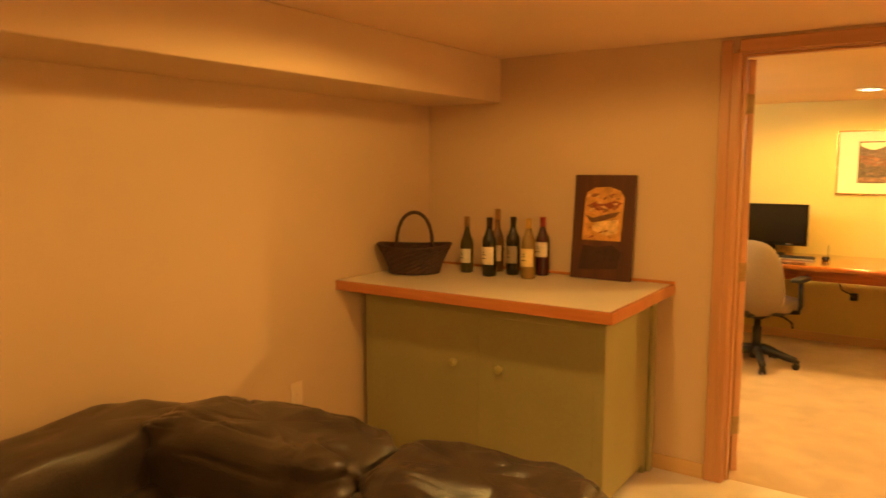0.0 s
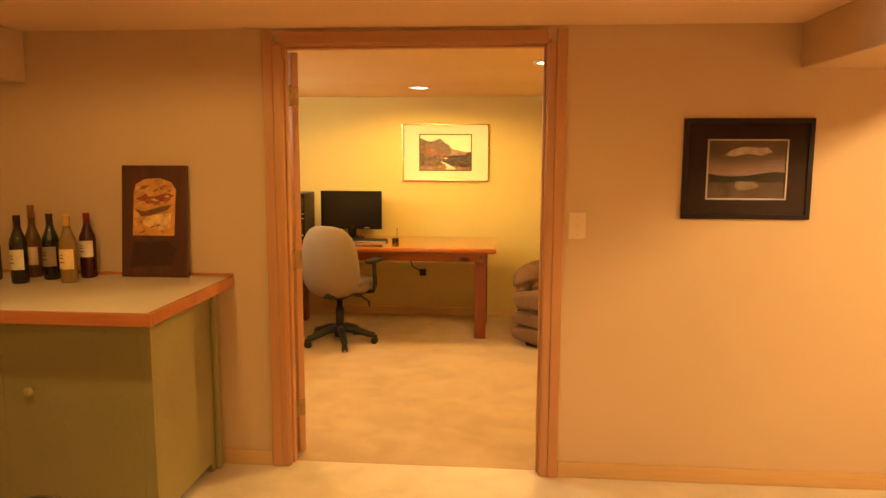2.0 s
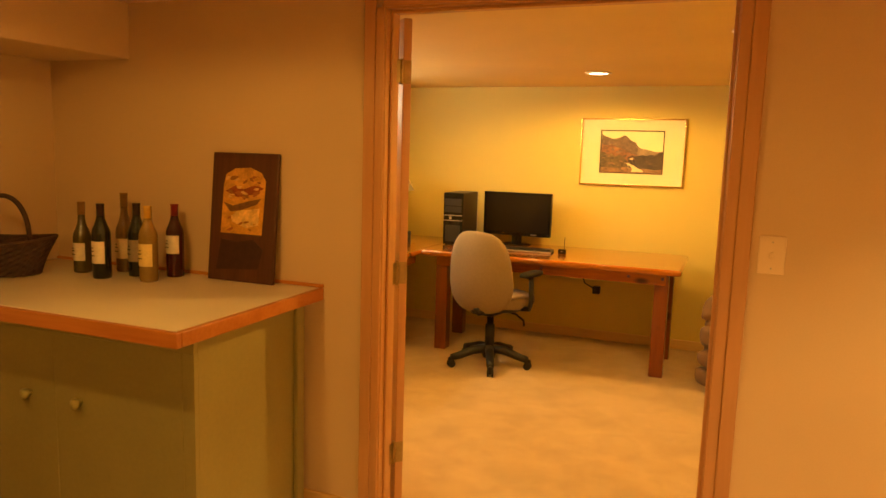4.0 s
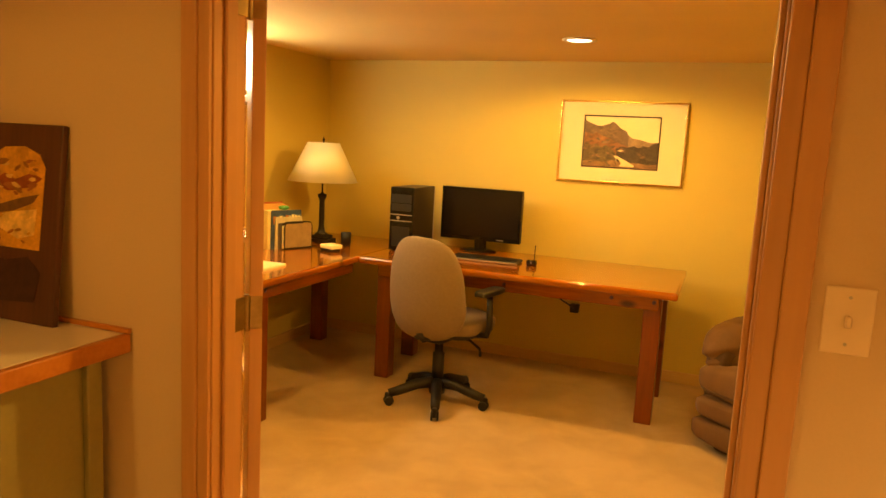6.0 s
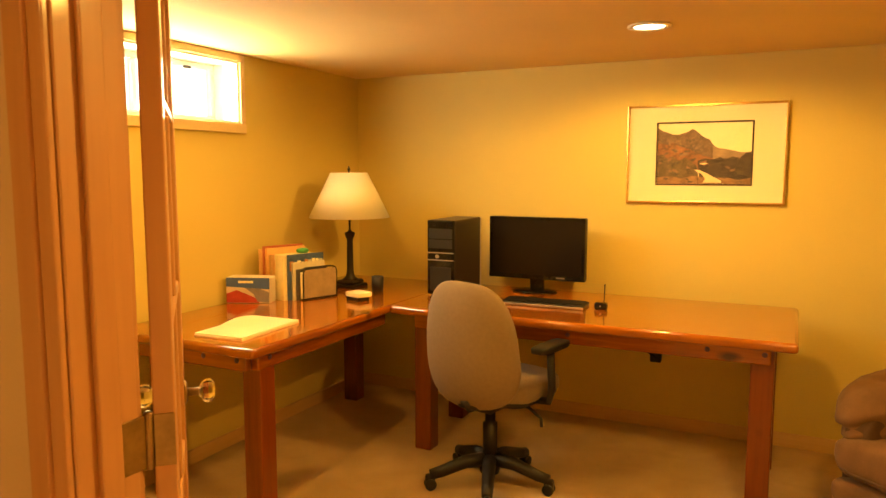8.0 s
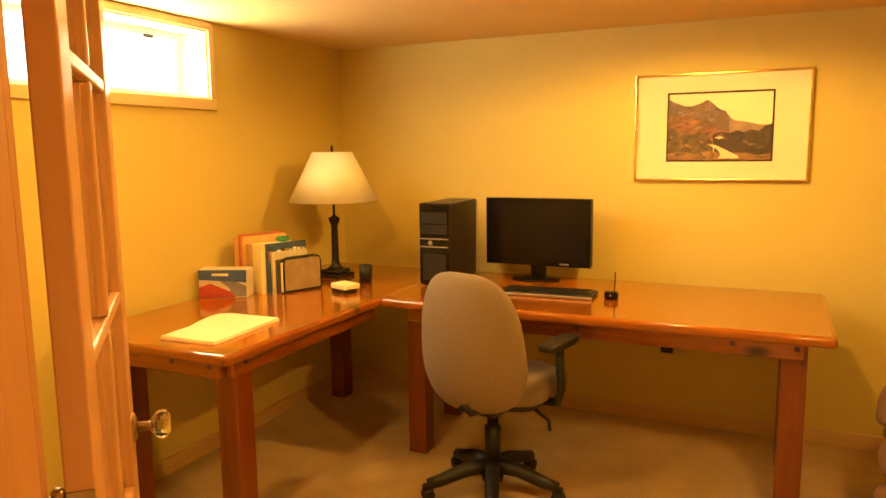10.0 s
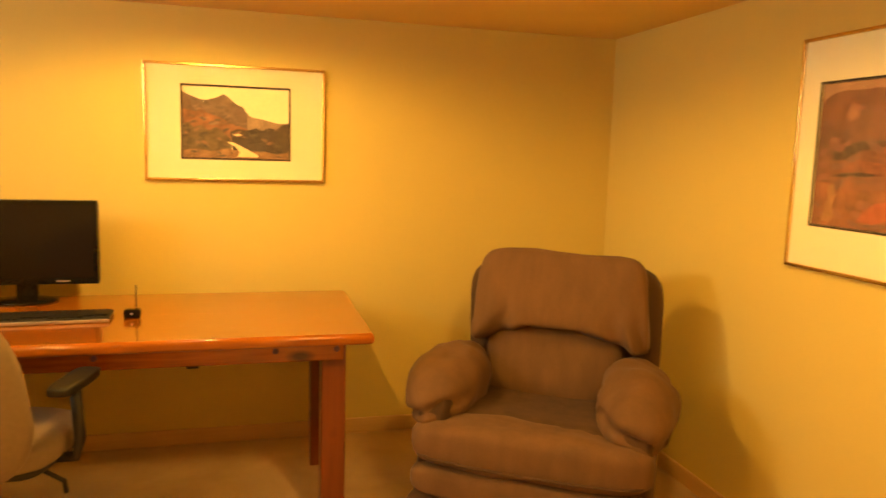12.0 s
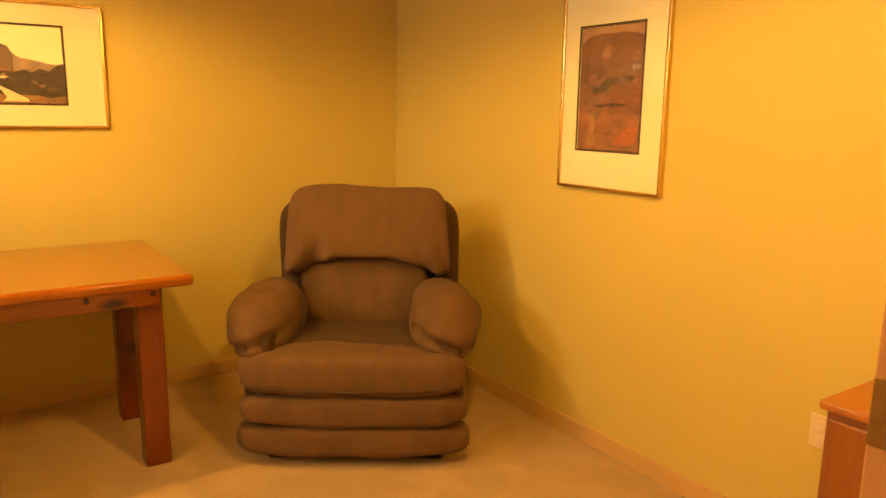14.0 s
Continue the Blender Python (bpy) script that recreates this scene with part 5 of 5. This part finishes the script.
# ---- office chair ----
def office_chair():
    e = thing("office_chair", pose(-0.2, 2.32, 0.001, 0, 0, -12), "grey-beige upholstered office chair on a black five-star base", "chair")
    for k in range(5):
        a = radians(14 + 72 * k)
        c, s = math.cos(a), math.sin(a)
        part("base_arm", tube([(0.02 * c, 0.02 * s, 0.125), (0.12 * c, 0.12 * s, 0.118), (0.23 * c, 0.23 * s, 0.082), (0.285 * c, 0.285 * s, 0.07)], 0.034, 10, 0.7), "plastic", e, smooth=True)
        cs = part("caster", block(0.262, -0.012, 0.02, 0.308, 0.012, 0.075, 0.008, 2), "plastic", e, m=pose(0, 0, 0, 0, 0, 14 + 72 * k))
        for w in (-0.02, 0.013):
            part("wheel", lathe([(0.02, 0), (0.027, 0.003), (0.027, 0.009), (0.02, 0.012)], 18), "plastic", cs, smooth=True,
                 m=pose(0, 0, 0, 0, 0, 14 + 72 * k) @ Matrix.Translation((0.285, w + 0.01, 0.027)) @ pose(0, 0, 0, 90))
    part("hub", lathe([(0.045, 0.06), (0.05, 0.1), (0.035, 0.13), (0.03, 0.14)], 20), "plastic", e, smooth=True)
    part("gas_column", lathe([(0.034, 0.13), (0.034, 0.3), (0.024, 0.302), (0.024, 0.4)], 20), "plastic", e, smooth=True)
    part("mechanism", block(-0.09, -0.13, 0.385, 0.09, 0.12, 0.43, 0.012, 2), "plastic", e)
    part("lever", tube([(0.08, 0.05, 0.4), (0.17, 0.06, 0.39), (0.23, 0.07, 0.35), (0.235, 0.07, 0.31)], 0.008, 8), "plastic", e, smooth=True)
    part("seat", puff((0.0, 0.1, 0.475), (0.24, 0.215, 0.055), 0.5, 0.004, 5), "chair_cloth", e, "padded cloth seat", True)
    part("seat_shell", puff((0.0, 0.1, 0.44), (0.22, 0.2, 0.03), 0.4), "plastic", e, smooth=True)
    bk = puff((0, 0, 0), (0.248, 0.05, 0.292), 0.72, 0.003, 4, 48, 30, e2=0.8)
    for v in bk.verts:
        v.co.y += 0.06 * (v.co.x / 0.222) ** 2 + 0.025 * (v.co.z / 0.275) ** 2
        v.co.x *= 1 - 0.10 * (v.co.z / 0.275)
    part("backrest", bk, "chair_cloth", e, "tall oval cloth backrest", True, m=Matrix.Translation((-0.02, -0.2, 0.69)) @ pose(0, 0, 0, 6))
    part("back_bracket", tube([(0, -0.08, 0.405), (0, -0.16, 0.41), (-0.01, -0.19, 0.45)], 0.022, 8), "plastic", e, smooth=True)
    part("back_band", puff((-0.01, -0.13, 0.425), (0.06, 0.05, 0.022), 0.5), "plastic", e, smooth=True)
    for s in (-1, 1):
        part("arm_post", tube([(s * 0.17, 0.06, 0.43), (s * 0.275, 0.06, 0.44), (s * 0.29, 0.06, 0.5), (s * 0.285, 0.05, 0.67)], 0.018, 8), "plastic", e, smooth=True)
        part("arm_pad", puff((s * 0.28, 0.06, 0.69), (0.042, 0.125, 0.018), 0.45), "plastic", e, smooth=True)


office_chair()


# ---- recliner ----
def recliner():
    e = thing("recliner", pose(1.575, 2.155, 0.001, 0, 0, -33) @ Matrix.Diagonal((0.975, 0.955, 0.995, 1)), "worn brown velour recliner armchair with pillow arms", "armchair")
    part("plinth", block(-0.36, 0.06, 0.0, 0.36, 0.72, 0.07, 0.01, 1), "dark", e)
    # body, seat, sides, seam and back take the velour coloured darker for shade
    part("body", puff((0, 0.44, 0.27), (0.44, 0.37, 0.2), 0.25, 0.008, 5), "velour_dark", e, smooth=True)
    part("lower_roll", puff((0, 0.06, 0.108), (0.475, 0.105, 0.072), 0.55, 0.008, 5, 64, 24, seed=1), "velour", e, "padded footrest roll", True)
    part("upper_roll", puff((0, 0.045, 0.234), (0.455, 0.1, 0.068), 0.55, 0.008, 5, 64, 24, seed=2), "velour", e, "padded footrest roll", True)
    part("seat_front", puff((0, 0.07, 0.378), (0.455, 0.12, 0.09), 0.5, 0.01, 5, 64, 24, seed=3), "velour", e, smooth=True)
    part("piping", tube([(-0.415, -0.012, 0.338), (-0.36, -0.046, 0.336), (-0.18, -0.056, 0.332), (0, -0.058, 0.33), (0.18, -0.056, 0.332), (0.36, -0.046, 0.336), (0.415, -0.012, 0.338)], 0.006, 8), "velour_dark", e, "corded seam", True)
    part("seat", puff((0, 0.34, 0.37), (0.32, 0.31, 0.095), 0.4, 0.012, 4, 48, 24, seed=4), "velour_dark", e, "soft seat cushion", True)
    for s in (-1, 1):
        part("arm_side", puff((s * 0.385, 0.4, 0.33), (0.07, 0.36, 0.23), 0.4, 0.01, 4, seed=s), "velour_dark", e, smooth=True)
        a = puff((0, 0, 0), (0.152, 0.335, 0.146), 0.9, 0.02, 5.5, 48, 32, seed=5 + s)
        for v in a.verts:
            # the pillow sags and pinches at its front
            f = max(0.0, -v.co.y / 0.36)
            v.co.z -= 0.03 * f ** 2
            if v.co.y < -0.15:
                k = math.sin(v.co.x * 46 + 2 * s) * math.exp(-((v.co.z + 0.06) / 0.05) ** 2)
                v.co.y += 0.016 * k + 0.045 * math.exp(-((v.co.z + 0.04 + 0.12 * s * v.co.x) / 0.016) ** 2)
        part("arm_pillow", a, "velour", e, "stuffed pillow arm", True, m=Matrix.Translation((s * 0.385 - 0.015, 0.35, 0.52)) @ pose(0, 0, 0, 0, s * 12, s * 3))
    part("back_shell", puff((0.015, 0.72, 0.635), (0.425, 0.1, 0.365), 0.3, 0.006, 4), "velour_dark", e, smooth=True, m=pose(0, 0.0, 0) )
    lb = puff((0, 0, 0), (0.3, 0.11, 0.2), 0.5, 0.01, 5, 48, 28, seed=8)
    part("lumbar_cushion", lb, "velour", e, smooth=True, m=Matrix.Translation((0, 0.6, 0.6)) @ pose(0, 0, 0, -10))
    hp = puff((0, 0, 0), (0.355, 0.135, 0.21), 0.3, 0.008, 5, 150, 64, seed=9)
    for v in hp.verts:
        x, z = v.co.x / 0.355, v.co.z / 0.21
        # lower edge arches up in the middle, with gathers
        v.co.x *= 1.03 - 0.05 * z
        if z < 0:
            v.co.z += (0.1 * (1 - x * x) - 0.02 * x ** 4) * (-z)
            g = math.sin(x * 23 + 2.4 * math.sin(x * 5 + 1) + z * 4 * x)
            v.co.y -= 0.026 * g * (-z) ** 0.75
            v.co.z += 0.006 * g * z
    part("head_pillow", hp, "velour", e, "gathered head pillow", True, m=Matrix.Translation((0.015, 0.6, 0.842)) @ pose(0, 0, 0, -12))
    return e


recliner()


# ---- small cabinet beside the door ----
e = thing("small_cabinet", pose(2.363, 0.437, 0.001), "low red-brown wooden cabinet against the wall", "cabinet")
part("case", block(-0.135, -0.25, 0.0, 0.15, 0.25, 0.63, 0.003, 1), "cabinet", e)
part("top", block(-0.155, -0.262, 0.63, 0.15, 0.265, 0.656, 0.008, 3), "cabinet_top", e)
for za, zb in ((0.05, 0.36), (0.375, 0.61)):
    dr = part("drawer", block(-0.149, -0.24, za, -0.1355, 0.24, zb, 0.004, 2), "cabinet", e)
    part("pull", lathe([(0.008, 0.0), (0.008, 0.012), (0.016, 0.02), (0.012, 0.027)], 14), "brass", dr, smooth=True, m=Matrix.Translation((-0.149, 0, (za + zb) / 2)) @ pose(0, 0, 0, 0, -90))
